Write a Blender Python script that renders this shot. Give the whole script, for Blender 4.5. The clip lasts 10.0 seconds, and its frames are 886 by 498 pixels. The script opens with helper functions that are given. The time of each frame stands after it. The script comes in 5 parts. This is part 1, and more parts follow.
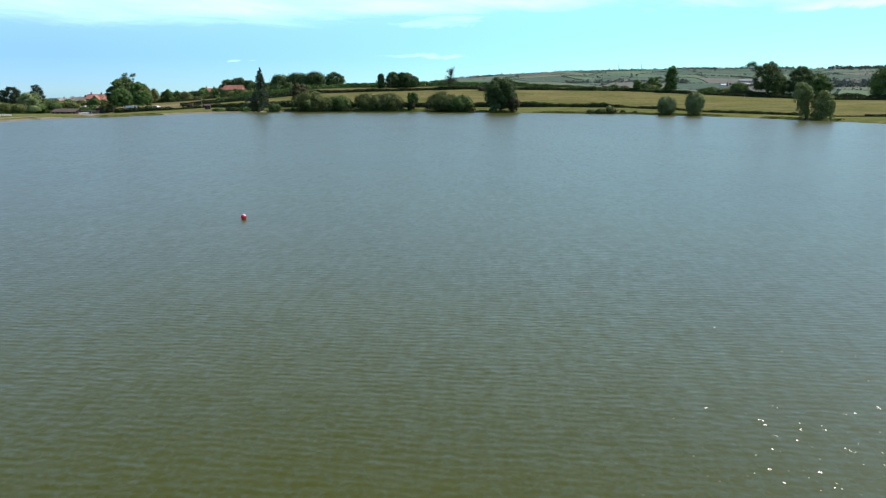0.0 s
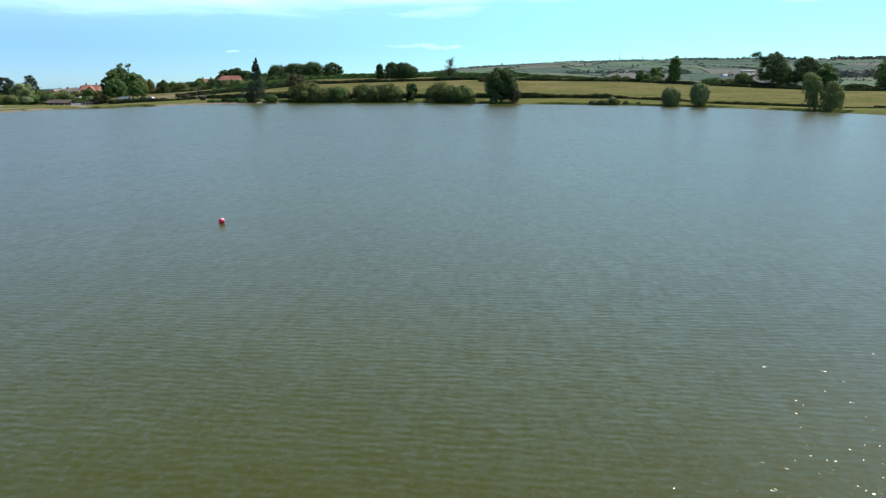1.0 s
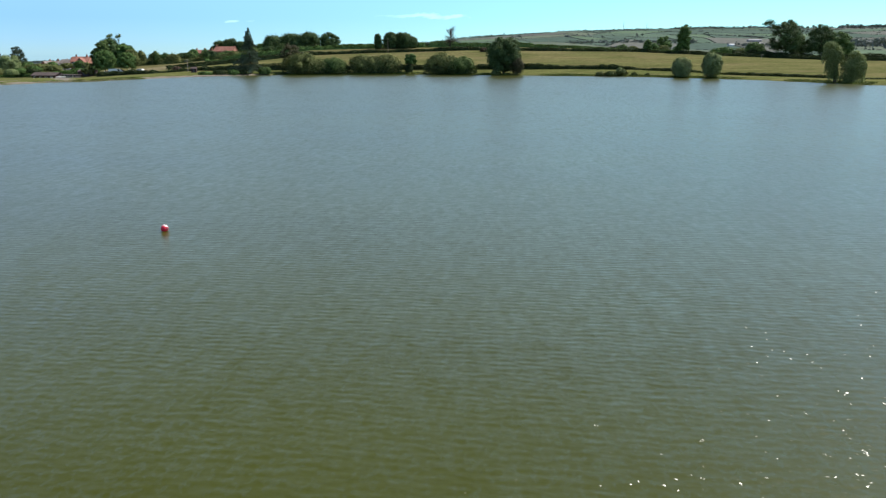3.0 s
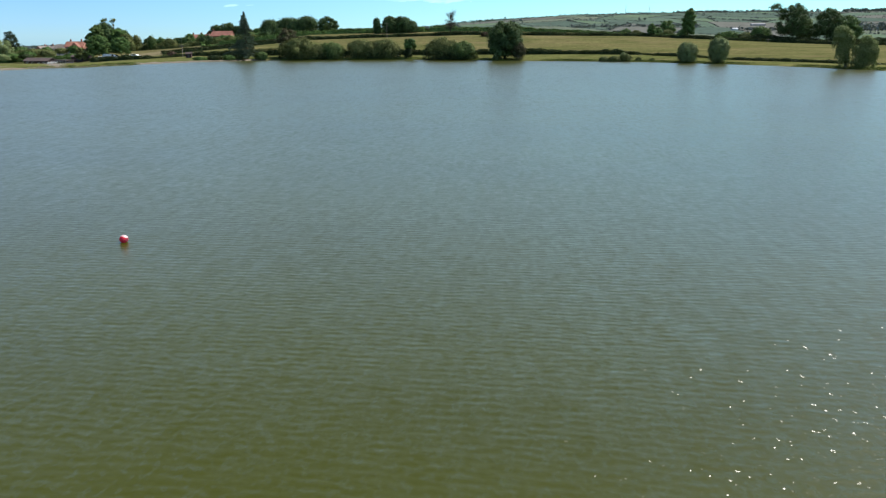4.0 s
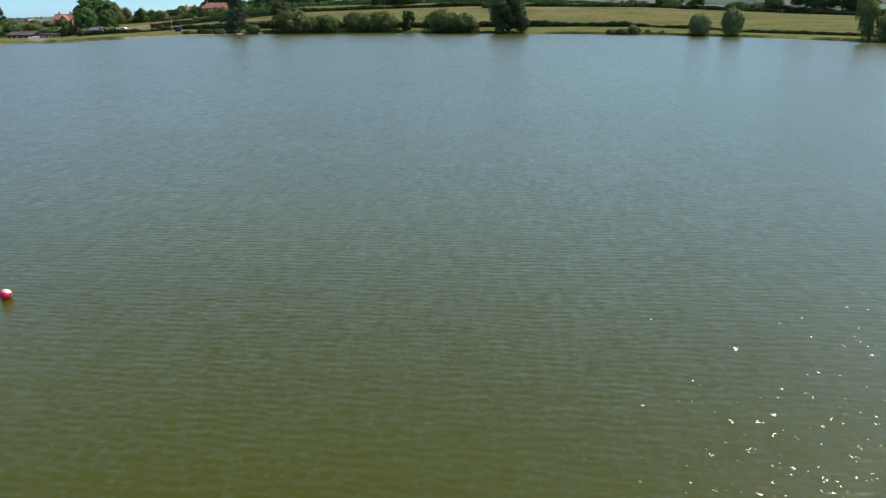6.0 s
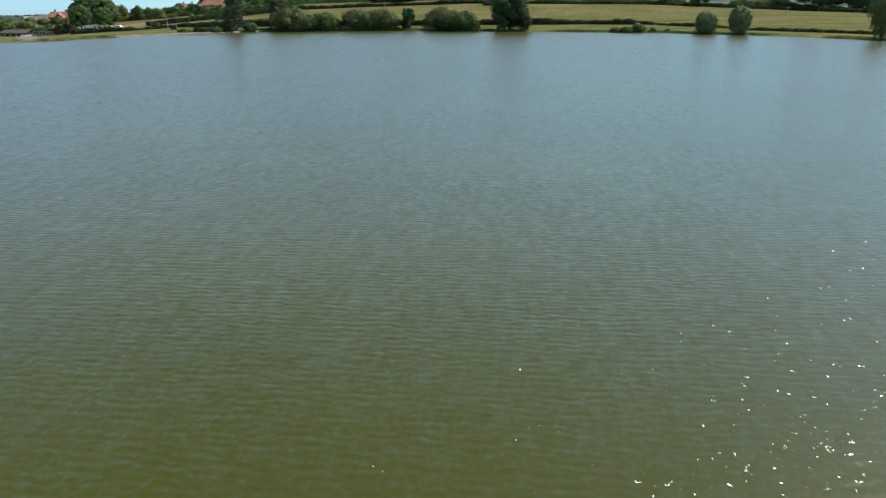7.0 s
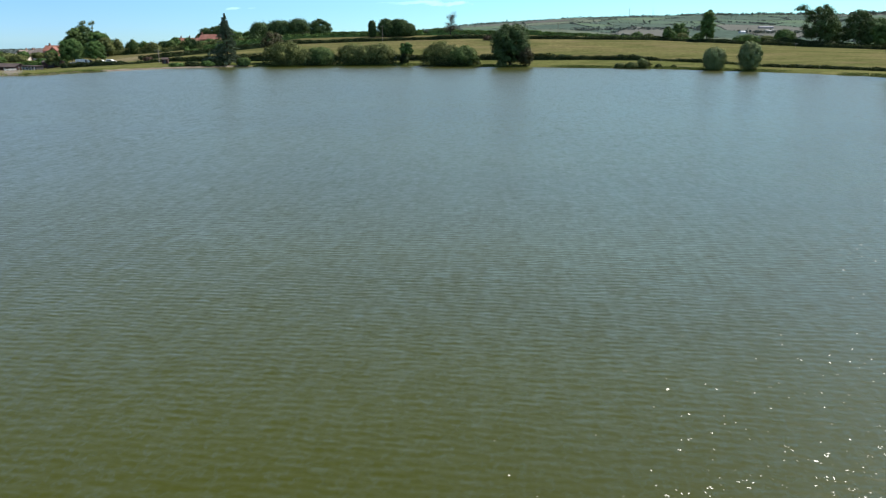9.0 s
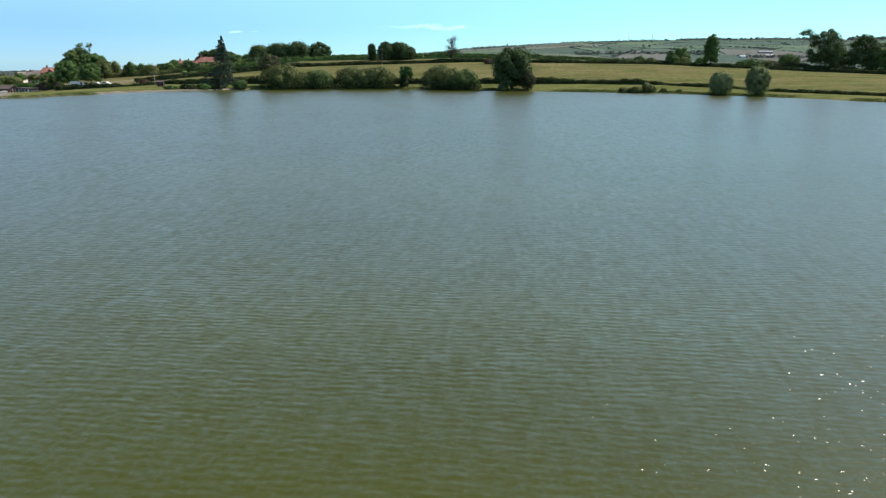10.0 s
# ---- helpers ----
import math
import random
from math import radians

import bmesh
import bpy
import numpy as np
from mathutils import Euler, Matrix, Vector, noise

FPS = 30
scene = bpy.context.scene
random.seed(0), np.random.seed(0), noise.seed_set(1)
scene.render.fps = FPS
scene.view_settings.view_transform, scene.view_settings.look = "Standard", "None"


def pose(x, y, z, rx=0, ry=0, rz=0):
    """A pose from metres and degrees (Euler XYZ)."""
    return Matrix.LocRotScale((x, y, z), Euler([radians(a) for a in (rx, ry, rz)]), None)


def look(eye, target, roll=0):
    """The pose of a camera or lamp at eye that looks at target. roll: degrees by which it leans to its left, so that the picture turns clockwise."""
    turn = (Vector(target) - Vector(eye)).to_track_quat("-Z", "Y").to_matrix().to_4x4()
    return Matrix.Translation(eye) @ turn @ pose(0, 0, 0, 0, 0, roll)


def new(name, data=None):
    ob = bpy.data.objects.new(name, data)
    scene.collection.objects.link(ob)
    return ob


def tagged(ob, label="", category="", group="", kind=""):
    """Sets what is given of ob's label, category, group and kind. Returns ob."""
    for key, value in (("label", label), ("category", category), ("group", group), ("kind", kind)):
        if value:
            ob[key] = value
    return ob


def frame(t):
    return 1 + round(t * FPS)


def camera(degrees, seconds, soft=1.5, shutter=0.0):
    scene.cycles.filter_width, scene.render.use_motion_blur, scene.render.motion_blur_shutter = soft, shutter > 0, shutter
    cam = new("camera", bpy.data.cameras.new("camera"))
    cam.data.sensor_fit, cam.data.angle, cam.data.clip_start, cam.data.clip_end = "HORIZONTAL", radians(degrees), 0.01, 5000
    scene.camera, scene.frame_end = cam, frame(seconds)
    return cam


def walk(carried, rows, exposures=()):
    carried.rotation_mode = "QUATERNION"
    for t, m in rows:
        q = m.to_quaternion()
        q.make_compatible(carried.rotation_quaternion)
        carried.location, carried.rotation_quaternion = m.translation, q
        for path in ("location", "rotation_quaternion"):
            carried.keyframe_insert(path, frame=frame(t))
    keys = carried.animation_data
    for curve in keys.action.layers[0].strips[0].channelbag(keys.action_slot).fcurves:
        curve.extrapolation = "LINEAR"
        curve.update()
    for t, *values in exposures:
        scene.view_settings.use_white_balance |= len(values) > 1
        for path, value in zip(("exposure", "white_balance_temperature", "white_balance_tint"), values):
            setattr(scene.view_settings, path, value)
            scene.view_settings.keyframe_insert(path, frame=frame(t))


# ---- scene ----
cam = camera(64.0, 10.0, soft=1.3)
PATH = [
    (0, (-0.017, 0.28, 10.018), (-0.197, 2.209, 9.582), -0.1),
    (0.5, (-0.194, 2.913, 10.042), (-0.373, 4.838, 9.594), -0.1),
    (1, (-0.359, 5.483, 10.055), (-0.538, 7.405, 9.595), -0.1),
    (1.5, (-0.454, 7.983, 10.041), (-0.634, 9.901, 9.563), -0.1),
    (2, (-0.583, 10.446, 10.061), (-0.764, 12.36, 9.565), -0.1),
    (2.5, (-0.71, 12.924, 10.109), (-0.891, 14.834, 9.593), -0.2),
    (4, (-1.021, 20.445, 10.258), (-1.204, 22.337, 9.6832), -0.3),
    (4.5, (-1.057, 22.909, 10.329), (-1.241, 24.795, 9.7362), -0.3),
    (5, (-1.118, 25.359, 10.451), (-1.304, 27.239, 9.8397), -0.3),
    (5.5, (-1.26, 27.879, 10.559), (-1.446, 29.752, 9.9268), -0.4),
    (7, (-2.357, 35.768, 10.849), (-2.542, 37.634, 10.1961), -0.5),
    (7.5, (-2.732, 38.621, 10.876), (-2.916, 40.487, 10.224), -0.4),
    (8, (-2.768, 41.517, 10.793), (-2.953, 43.39, 10.1598), -0.4),
    (8.5, (-2.777, 44.628, 10.696), (-2.963, 46.511, 10.096), -0.3),
    (9, (-2.8, 47.922, 10.629), (-2.987, 49.816, 10.0612), -0.3),
    (9.5, (-3.121, 51.502, 10.587), (-3.31, 53.403, 10.0494), -0.2),
    (10, (-3.43, 55.11, 10.562), (-3.618, 57.02, 10.0532), -0.1),
]
walk(cam, [(t, look(e, g, r)) for t, e, g, r in PATH], [(0, 0.57), (10, 0.57)])

# ---- world, sun, exposure ----
SUN_AZ, SUN_EL = 57.0, 52.0
VEIL = 0.30
SKY_WEST, SKY_EAST = (0.60, 0.865, 1.14, 1), (0.69, 1.08, 1.03, 1)
wd = bpy.data.worlds.new("sky")
scene.world = wd
wd.use_nodes = True
wt = wd.node_tree
wt.nodes.clear()


def wnode(kind, **kw):
    n = wt.nodes.new(kind)
    for k, v in kw.items():
        n.inputs[k].default_value = v
    return n


def wmath(op, a, b=None, clamp=False):
    n = wt.nodes.new("ShaderNodeMath")
    n.operation, n.use_clamp = op, clamp
    for i, v in enumerate((a, b)):
        if v is None:
            continue
        if isinstance(v, (int, float)):
            n.inputs[i].default_value = v
        else:
            wt.links.new(v, n.inputs[i])
    return n.outputs[0]


sky = wt.nodes.new("ShaderNodeTexSky")
sky.sky_type, sky.sun_disc = "NISHITA", False
sky.sun_elevation, sky.sun_rotation = radians(SUN_EL), radians(SUN_AZ)
sky.air_density, sky.dust_density, sky.ozone_density, sky.altitude = 0.6, 0.0, 2.0, 300
co = wt.nodes.new("ShaderNodeTexCoord")
sep = wt.nodes.new("ShaderNodeSeparateXYZ")
wt.links.new(co.outputs["Generated"], sep.inputs[0])
SX, SY, SZ = sep.outputs
az = wmath("ARCTAN2", SX, SY)
el = wmath("ARCSINE", SZ)
# thin cirrus: a streaky field high up and a few single wisps (azimuth, elevation, half width, half height, density)
mp = wt.nodes.new("ShaderNodeCombineXYZ")
wt.links.new(wmath("MULTIPLY", az, 3.0), mp.inputs[0])
wt.links.new(wmath("ADD", wmath("MULTIPLY", el, 26.0), wmath("MULTIPLY", az, 1.6)), mp.inputs[1])
cn = wnode("ShaderNodeTexNoise", Scale=1.6, Detail=7.0, Roughness=0.6, Distortion=0.5)
wt.links.new(mp.outputs[0], cn.inputs["Vector"])
streak = cn.outputs[0]
CLOUDS = [(-0.50, 0.104, 0.42, 0.034, 1.0), (-0.16, 0.116, 0.50, 0.026, 1.0), (0.36, 0.112, 0.34, 0.020, 0.8), (-0.122, 0.044, 0.078, 0.0042, 1.1),
          (-0.088, 0.092, 0.050, 0.008, 0.75), (-0.354, 0.038, 0.014, 0.003, 0.8), (-0.10, 0.088, 0.06, 0.010, 0.8),
          (-0.42, 0.078, 0.10, 0.008, 0.5), (-0.72, 0.05, 0.08, 0.005, 0.5), (0.42, 0.099, 0.15, 0.010, 1.0), (0.10, 0.16, 0.5, 0.03, 0.8), (-0.5, 0.19, 0.5, 0.04, 0.8)]
wp = wt.nodes.new("ShaderNodeCombineXYZ")
wt.links.new(wmath("MULTIPLY", az, 9.0), wp.inputs[0])
wt.links.new(wmath("MULTIPLY", el, 40.0), wp.inputs[1])
wn = wnode("ShaderNodeTexNoise", Scale=1.0, Detail=5.0, Roughness=0.65, Distortion=0.8)
wt.links.new(wp.outputs[0], wn.inputs["Vector"])
ws = wt.nodes.new("ShaderNodeSeparateColor")
wt.links.new(wn.outputs["Color"], ws.inputs[0])
azw = wmath("ADD", az, wmath("MULTIPLY", wmath("SUBTRACT", ws.outputs[0], 0.5), 0.16))
elw = wmath("ADD", el, wmath("MULTIPLY", wmath("SUBTRACT", ws.outputs[1], 0.5), 0.022))
total = None
for a0, e0, wa, we, dens in CLOUDS:
    da = wmath("DIVIDE", wmath("SUBTRACT", azw, a0), wa)
    de = wmath("DIVIDE", wmath("SUBTRACT", elw, e0), we)
    r2 = wmath("ADD", wmath("MULTIPLY", da, da), wmath("MULTIPLY", de, de))
    m = wmath("MULTIPLY", wmath("SUBTRACT", 1.0, r2, clamp=True), dens)
    total = m if total is None else wmath("MAXIMUM", total, m)
ragged = wmath("SUBTRACT", wmath("ADD", wmath("MULTIPLY", total, 0.9), wmath("MULTIPLY", streak, 1.9)), 1.25, clamp=True)
cover = wmath("MULTIPLY", wmath("MULTIPLY", ragged, 0.85), wmath("MULTIPLY", total, 2.0, clamp=True), clamp=True)
# a thin veil of cirrus over the upper sky
veil = wmath("MULTIPLY", wmath("MULTIPLY", wmath("SUBTRACT", el, 0.125), 7.0, clamp=True), wmath("ADD", wmath("MULTIPLY", streak, 0.7), VEIL, clamp=True))
fade = wmath("MAXIMUM", wmath("SUBTRACT", 1.0, wmath("MULTIPLY", wmath("SUBTRACT", el, 0.20), 2.4, clamp=True)), 0.12)
veil = wmath("MULTIPLY", veil, fade)
thin = wmath("MULTIPLY", wmath("MINIMUM", wmath("MULTIPLY", wmath("SUBTRACT", el, 0.04), 5.0, clamp=True), 0.40), wmath("MULTIPLY", fade, wmath("SUBTRACT", 1.0, wmath("MULTIPLY", wmath("ADD", wmath("MULTIPLY", az, 1.3), 0.75, clamp=True), 0.8))))
cover = wmath("MAXIMUM", wmath("MAXIMUM", cover, veil), wmath("ADD", wmath("MULTIPLY", cover, 0.7), thin), clamp=True)
mixc = wt.nodes.new("ShaderNodeMixRGB")
wt.links.new(cover, mixc.inputs[0])
wt.links.new(sky.outputs[0], mixc.inputs[1])
mixc.inputs[2].default_value = (9.5, 10.2, 10.6, 1)
bg = wnode("ShaderNodeBackground", Strength=0.10)
tint = wt.nodes.new("ShaderNodeMixRGB")
tint.blend_type = "MULTIPLY"
tint.inputs[0].default_value = 1.0
side = wt.nodes.new("ShaderNodeMixRGB")
wt.links.new(wmath("ADD", wmath("MULTIPLY", az, 1.3), 0.75, clamp=True), side.inputs[0])
side.inputs[1].default_value, side.inputs[2].default_value = SKY_WEST, SKY_EAST
high = wt.nodes.new("ShaderNodeMixRGB")
wt.links.new(wmath("MULTIPLY", wmath("SUBTRACT", el, 0.12), 9.0, clamp=True), high.inputs[0])
lift = wmath("ADD", wmath("MULTIPLY", wmath("MINIMUM", wmath("MAXIMUM", el, 0.0), 0.12), 3.6), 0.77)
lift = wmath("ADD", lift, wmath("MULTIPLY", wmath("ADD", wmath("MULTIPLY", az, 1.3), 0.75, clamp=True), 0.13))
vl = wt.nodes.new("ShaderNodeVectorMath")
vl.operation = "SCALE"
wt.links.new(side.outputs[0], vl.inputs[0])
wt.links.new(lift, vl.inputs["Scale"])
wt.links.new(vl.outputs[0], high.inputs[1])
over = wt.nodes.new("ShaderNodeMixRGB")
wt.links.new(wmath("ADD", wmath("MULTIPLY", az, 1.3), 0.75, clamp=True), over.inputs[0])
over.inputs[1].default_value, over.inputs[2].default_value = (0.585, 0.735, 0.885, 1), (0.90, 1.10, 1.31, 1)
deep = wt.nodes.new("ShaderNodeVectorMath")
deep.operation = "SCALE"
wt.links.new(over.outputs[0], deep.inputs[0])
wt.links.new(wmath("SUBTRACT", 1.0, wmath("MULTIPLY", wmath("SUBTRACT", el, 0.65), 0.8, clamp=True)), deep.inputs["Scale"])
wt.links.new(deep.outputs[0], high.inputs[2])
wt.links.new(high.outputs[0], tint.inputs[2])
wt.links.new(mixc.outputs[0], tint.inputs[1])
wt.links.new(tint.outputs[0], bg.inputs[0])
wo = wt.nodes.new("ShaderNodeOutputWorld")
wt.links.new(bg.outputs[0], wo.inputs[0])

sun = new("sun", bpy.data.lights.new("sun", "SUN"))
sun.data.energy, sun.data.angle, sun.data.color = 5.0, radians(0.55), (1.0, 0.95, 0.87)
sa, se = radians(SUN_AZ), radians(SUN_EL)
SUN_DIR = Vector((math.sin(sa) * math.cos(se), math.cos(sa) * math.cos(se), math.sin(se)))
sun.matrix_world = look(SUN_DIR * 300, (0, 0, 0))

# ---- materials ----
def material(name):
    m = bpy.data.materials.new(name)
    m.use_nodes = True
    return m, m.node_tree, m.node_tree.nodes["Principled BSDF"]


def nd(t, kind, **kw):
    n = t.nodes.new(kind)
    for k, v in kw.items():
        n.inputs[k.replace("_", " ")].default_value = v
    return n


def coords(t, scale=(1, 1, 1), turn=0.0):
    c, m = t.nodes.new("ShaderNodeTexCoord"), t.nodes.new("ShaderNodeMapping")
    m.inputs["Scale"].default_value = scale
    m.inputs["Rotation"].default_value = (0, 0, turn)
    t.links.new(c.outputs["Object"], m.inputs[0])
    return m.outputs[0]


def ramp(t, fac, stops):
    r = t.nodes.new("ShaderNodeValToRGB")
    while len(r.color_ramp.elements) < len(stops):
        r.color_ramp.elements.new(0.5)
    for e, (p, c) in zip(r.color_ramp.elements, stops):
        e.position, e.color = p, (*c, 1)
    t.links.new(fac, r.inputs[0])
    return r.outputs[0]


def mix(t, fac, a, b, how="MIX"):
    n = t.nodes.new("ShaderNodeMixRGB")
    n.blend_type = how
    for i, v in enumerate((fac, a, b)):
        if isinstance(v, (int, float)):
            n.inputs[i].default_value = v
        elif isinstance(v, tuple):
            n.inputs[i].default_value = (*v, 1)
        else:
            t.links.new(v, n.inputs[i])
    return n.outputs[0]


def noise_mat(name, c1, c2, c3, big, small, rough=0.9, bump=0.3, dist=0.1, metal=0.0, stretch=(1, 1, 1)):
    """A surface with stains at one scale and grain at another."""
    m, t, b = material(name)
    v = coords(t, stretch)
    n1, n2 = nd(t, "ShaderNodeTexNoise", Scale=big, Detail=5.0), nd(t, "ShaderNodeTexNoise", Scale=small, Detail=6.0)
    for n in (n1, n2):
        t.links.new(v, n.inputs["Vector"])
    col = ramp(t, n1.outputs[0], [(0.3, c1), (0.52, c2), (0.72, c3)])
    col = mix(t, 0.6, col, ramp(t, n2.outputs[0], [(0.3, (0.55, 0.55, 0.55)), (0.7, (1.25, 1.25, 1.25))]), "MULTIPLY")
    t.links.new(col, b.inputs["Base Color"])
    b.inputs["Roughness"].default_value, b.inputs["Metallic"].default_value = rough, metal
    if rough > 0.9:
        b.inputs["Specular IOR Level"].default_value = 0.0
    bp = nd(t, "ShaderNodeBump", Strength=bump, Distance=dist)
    t.links.new(n2.outputs[0], bp.inputs["Height"])
    t.links.new(bp.outputs[0], b.inputs["Normal"])
    return m


def leaf_mat(name, dark, mid, light, through_light=0.11):
    """Foliage: each clump takes its own shade, and some light passes through."""
    dark, mid, light = [(k * r, k * 0.9 * g_, k * b_) for k, (r, g_, b_) in ((0.68, dark), (1.0, mid), (1.12, light))]
    m, t, b = material(name)
    g = t.nodes.new("ShaderNodeNewGeometry")
    v = coords(t)
    n = nd(t, "ShaderNodeTexNoise", Scale=0.35, Detail=3.0)
    t.links.new(v, n.inputs["Vector"])
    c1 = ramp(t, g.outputs["Random Per Island"], [(0.0, dark), (0.55, mid), (1.0, light)])
    c2 = ramp(t, n.outputs[0], [(0.3, dark), (0.5, mid), (0.7, light)])
    col = mix(t, 0.5, c1, c2)
    t.links.new(col, b.inputs["Base Color"])
    b.inputs["Roughness"].default_value = 0.6
    b.inputs["Specular IOR Level"].default_value = 0.06
    tr = t.nodes.new("ShaderNodeBsdfTranslucent")
    t.links.new(mix(t, 0.6, col, (0.12, 0.16, 0.03)), tr.inputs[0])
    ms = nd(t, "ShaderNodeMixShader", Fac=through_light)
    out = t.nodes["Material Output"]
    t.links.new(b.outputs[0], ms.inputs[1])
    t.links.new(tr.outputs[0], ms.inputs[2])
    t.links.new(ms.outputs[0], out.inputs[0])
    return m


M_OAK = leaf_mat("oak_leaves", (0.034, 0.071, 0.024), (0.072, 0.147, 0.038), (0.150, 0.260, 0.067))
M_BUSH = leaf_mat("sallow_leaves", (0.050, 0.079, 0.024), (0.124, 0.160, 0.050), (0.222, 0.250, 0.084))
M_WILLOW = leaf_mat("willow_leaves", (0.104, 0.158, 0.058), (0.170, 0.242, 0.090), (0.246, 0.312, 0.122))
M_DARKOAK = leaf_mat("dark_oak_leaves", (0.024, 0.047, 0.021), (0.052, 0.098, 0.033), (0.106, 0.174, 0.056))
M_WEEP = leaf_mat("weeping_willow_leaves", (0.096, 0.146, 0.046), (0.172, 0.234, 0.076), (0.272, 0.330, 0.118))
M_DRAB = leaf_mat("brownish_leaves", (0.036, 0.040, 0.020), (0.080, 0.082, 0.040), (0.125, 0.122, 0.062))
M_GREEN = leaf_mat("garden_leaves", (0.042, 0.078, 0.024), (0.087, 0.150, 0.042), (0.156, 0.228, 0.070))
M_PINE = leaf_mat("conifer_needles", (0.055, 0.088, 0.056), (0.094, 0.145, 0.086), (0.150, 0.212, 0.118), 0.12)
M_YEW = leaf_mat("evergreen_needles", (0.020, 0.038, 0.024), (0.036, 0.062, 0.036), (0.062, 0.096, 0.052))
M_HEDGE = leaf_mat("hedge_leaves", (0.016, 0.028, 0.013), (0.032, 0.055, 0.020), (0.076, 0.107, 0.038))
M_REED = leaf_mat("bank_weeds", (0.040, 0.064, 0.016), (0.110, 0.159, 0.034), (0.194, 0.244, 0.058))
M_DRY = leaf_mat("withered_leaves", (0.053, 0.040, 0.025), (0.097, 0.070, 0.044), (0.150, 0.114, 0.075))
M_BARK = noise_mat("bark", (0.045, 0.035, 0.026), (0.075, 0.060, 0.045), (0.11, 0.09, 0.07), 0.8, 6, 0.95, 0.8, 0.05, 0, (1, 1, 0.3))
FIELD = 0.77


def field_mat(name, c1, c2, c3, bare, turn=0.0):
    """Rough grassland: broad patches, drifts along the slope, tussocks and worn places."""
    m, t, b = material(name)
    n1 = nd(t, "ShaderNodeTexNoise", Scale=0.035, Detail=5.0, Roughness=0.62)
    n2 = nd(t, "ShaderNodeTexNoise", Scale=0.16, Detail=6.0, Roughness=0.65, Distortion=0.4)
    n3 = nd(t, "ShaderNodeTexNoise", Scale=1.1, Detail=5.0, Roughness=0.6)
    n4 = nd(t, "ShaderNodeTexNoise", Scale=0.06, Detail=6.0, Roughness=0.7)
    for n, st in ((n1, (0.7, 1.6, 1)), (n2, (0.35, 1.5, 1)), (n3, (0.6, 1.0, 1)), (n4, (0.5, 1.8, 1))):
        t.links.new(coords(t, st, turn), n.inputs["Vector"])
    col = ramp(t, n1.outputs[0], [(0.34, c1), (0.5, c2), (0.66, c3)])
    col = mix(t, 0.75, col, ramp(t, n2.outputs[0], [(0.3, (0.62, 0.66, 0.6)), (0.7, (1.28, 1.25, 1.3))]), "MULTIPLY")
    col = mix(t, 0.8, col, ramp(t, n3.outputs[0], [(0.3, (0.5, 0.52, 0.5)), (0.7, (1.35, 1.33, 1.35))]), "MULTIPLY")
    worn = nd(t, "ShaderNodeMapRange", From_Min=0.54, From_Max=0.70, To_Min=0.0, To_Max=0.8)
    t.links.new(n4.outputs[0], worn.inputs["Value"])
    col = mix(t, worn.outputs[0], col, bare)
    col = mix(t, 1.0, col, (FIELD, FIELD, FIELD), "MULTIPLY")
    t.links.new(col, b.inputs["Base Color"])
    b.inputs["Roughness"].default_value = 1.0
    b.inputs["Specular IOR Level"].default_value = 0.0
    bp = nd(t, "ShaderNodeBump", Strength=0.6, Distance=0.2)
    t.links.new(n3.outputs[0], bp.inputs["Height"])
    t.links.new(bp.outputs[0], b.inputs["Normal"])
    return m


M_LAWN = field_mat("bank_grass", (0.097, 0.117, 0.039), (0.133, 0.143, 0.050), (0.175, 0.172, 0.069), (0.184, 0.160, 0.084))
M_MEADOW = field_mat("dry_meadow", (0.104, 0.117, 0.042), (0.140, 0.139, 0.056), (0.186, 0.164, 0.076), (0.182, 0.143, 0.082), 0.05)
M_MOWN = field_mat("mown_pasture", (0.150, 0.138, 0.074), (0.200, 0.176, 0.102), (0.250, 0.212, 0.132), (0.230, 0.182, 0.120), 0.2)
M_STUBBLE = field_mat("upper_pasture", (0.102, 0.111, 0.043), (0.139, 0.131, 0.056), (0.177, 0.149, 0.075), (0.172, 0.135, 0.083), -0.1)
M_SHORE = noise_mat("shore_mud", (0.088, 0.074, 0.050), (0.144, 0.120, 0.083), (0.212, 0.178, 0.130), 0.25, 2.5, 0.9, 0.6, 0.1)
M_BED = noise_mat("lake_bed", (0.05, 0.05, 0.025), (0.07, 0.07, 0.03), (0.09, 0.085, 0.04), 0.2, 2, 1.0)


def hazed_field(name, c1, c2):
    """A field on the hills, seen from far off, with haze in its colour."""
    m, t, b = material(name)
    n1, n2 = nd(t, "ShaderNodeTexNoise", Scale=0.012, Detail=4.0), nd(t, "ShaderNodeTexNoise", Scale=0.09, Detail=5.0)
    for n in (n1, n2):
        t.links.new(coords(t, (1.0, 0.6, 1.0), 0.3), n.inputs["Vector"])
    col = ramp(t, n1.outputs[0], [(0.35, c1), (0.65, c2)])
    col = mix(t, 0.6, col, ramp(t, n2.outputs[0], [(0.3, (0.74, 0.74, 0.74)), (0.7, (1.2, 1.2, 1.2))]), "MULTIPLY")
    t.links.new(col, b.inputs["Base Color"])
    b.inputs["Roughness"].default_value = 1.0
    b.inputs["Specular IOR Level"].default_value = 0.0
    return m


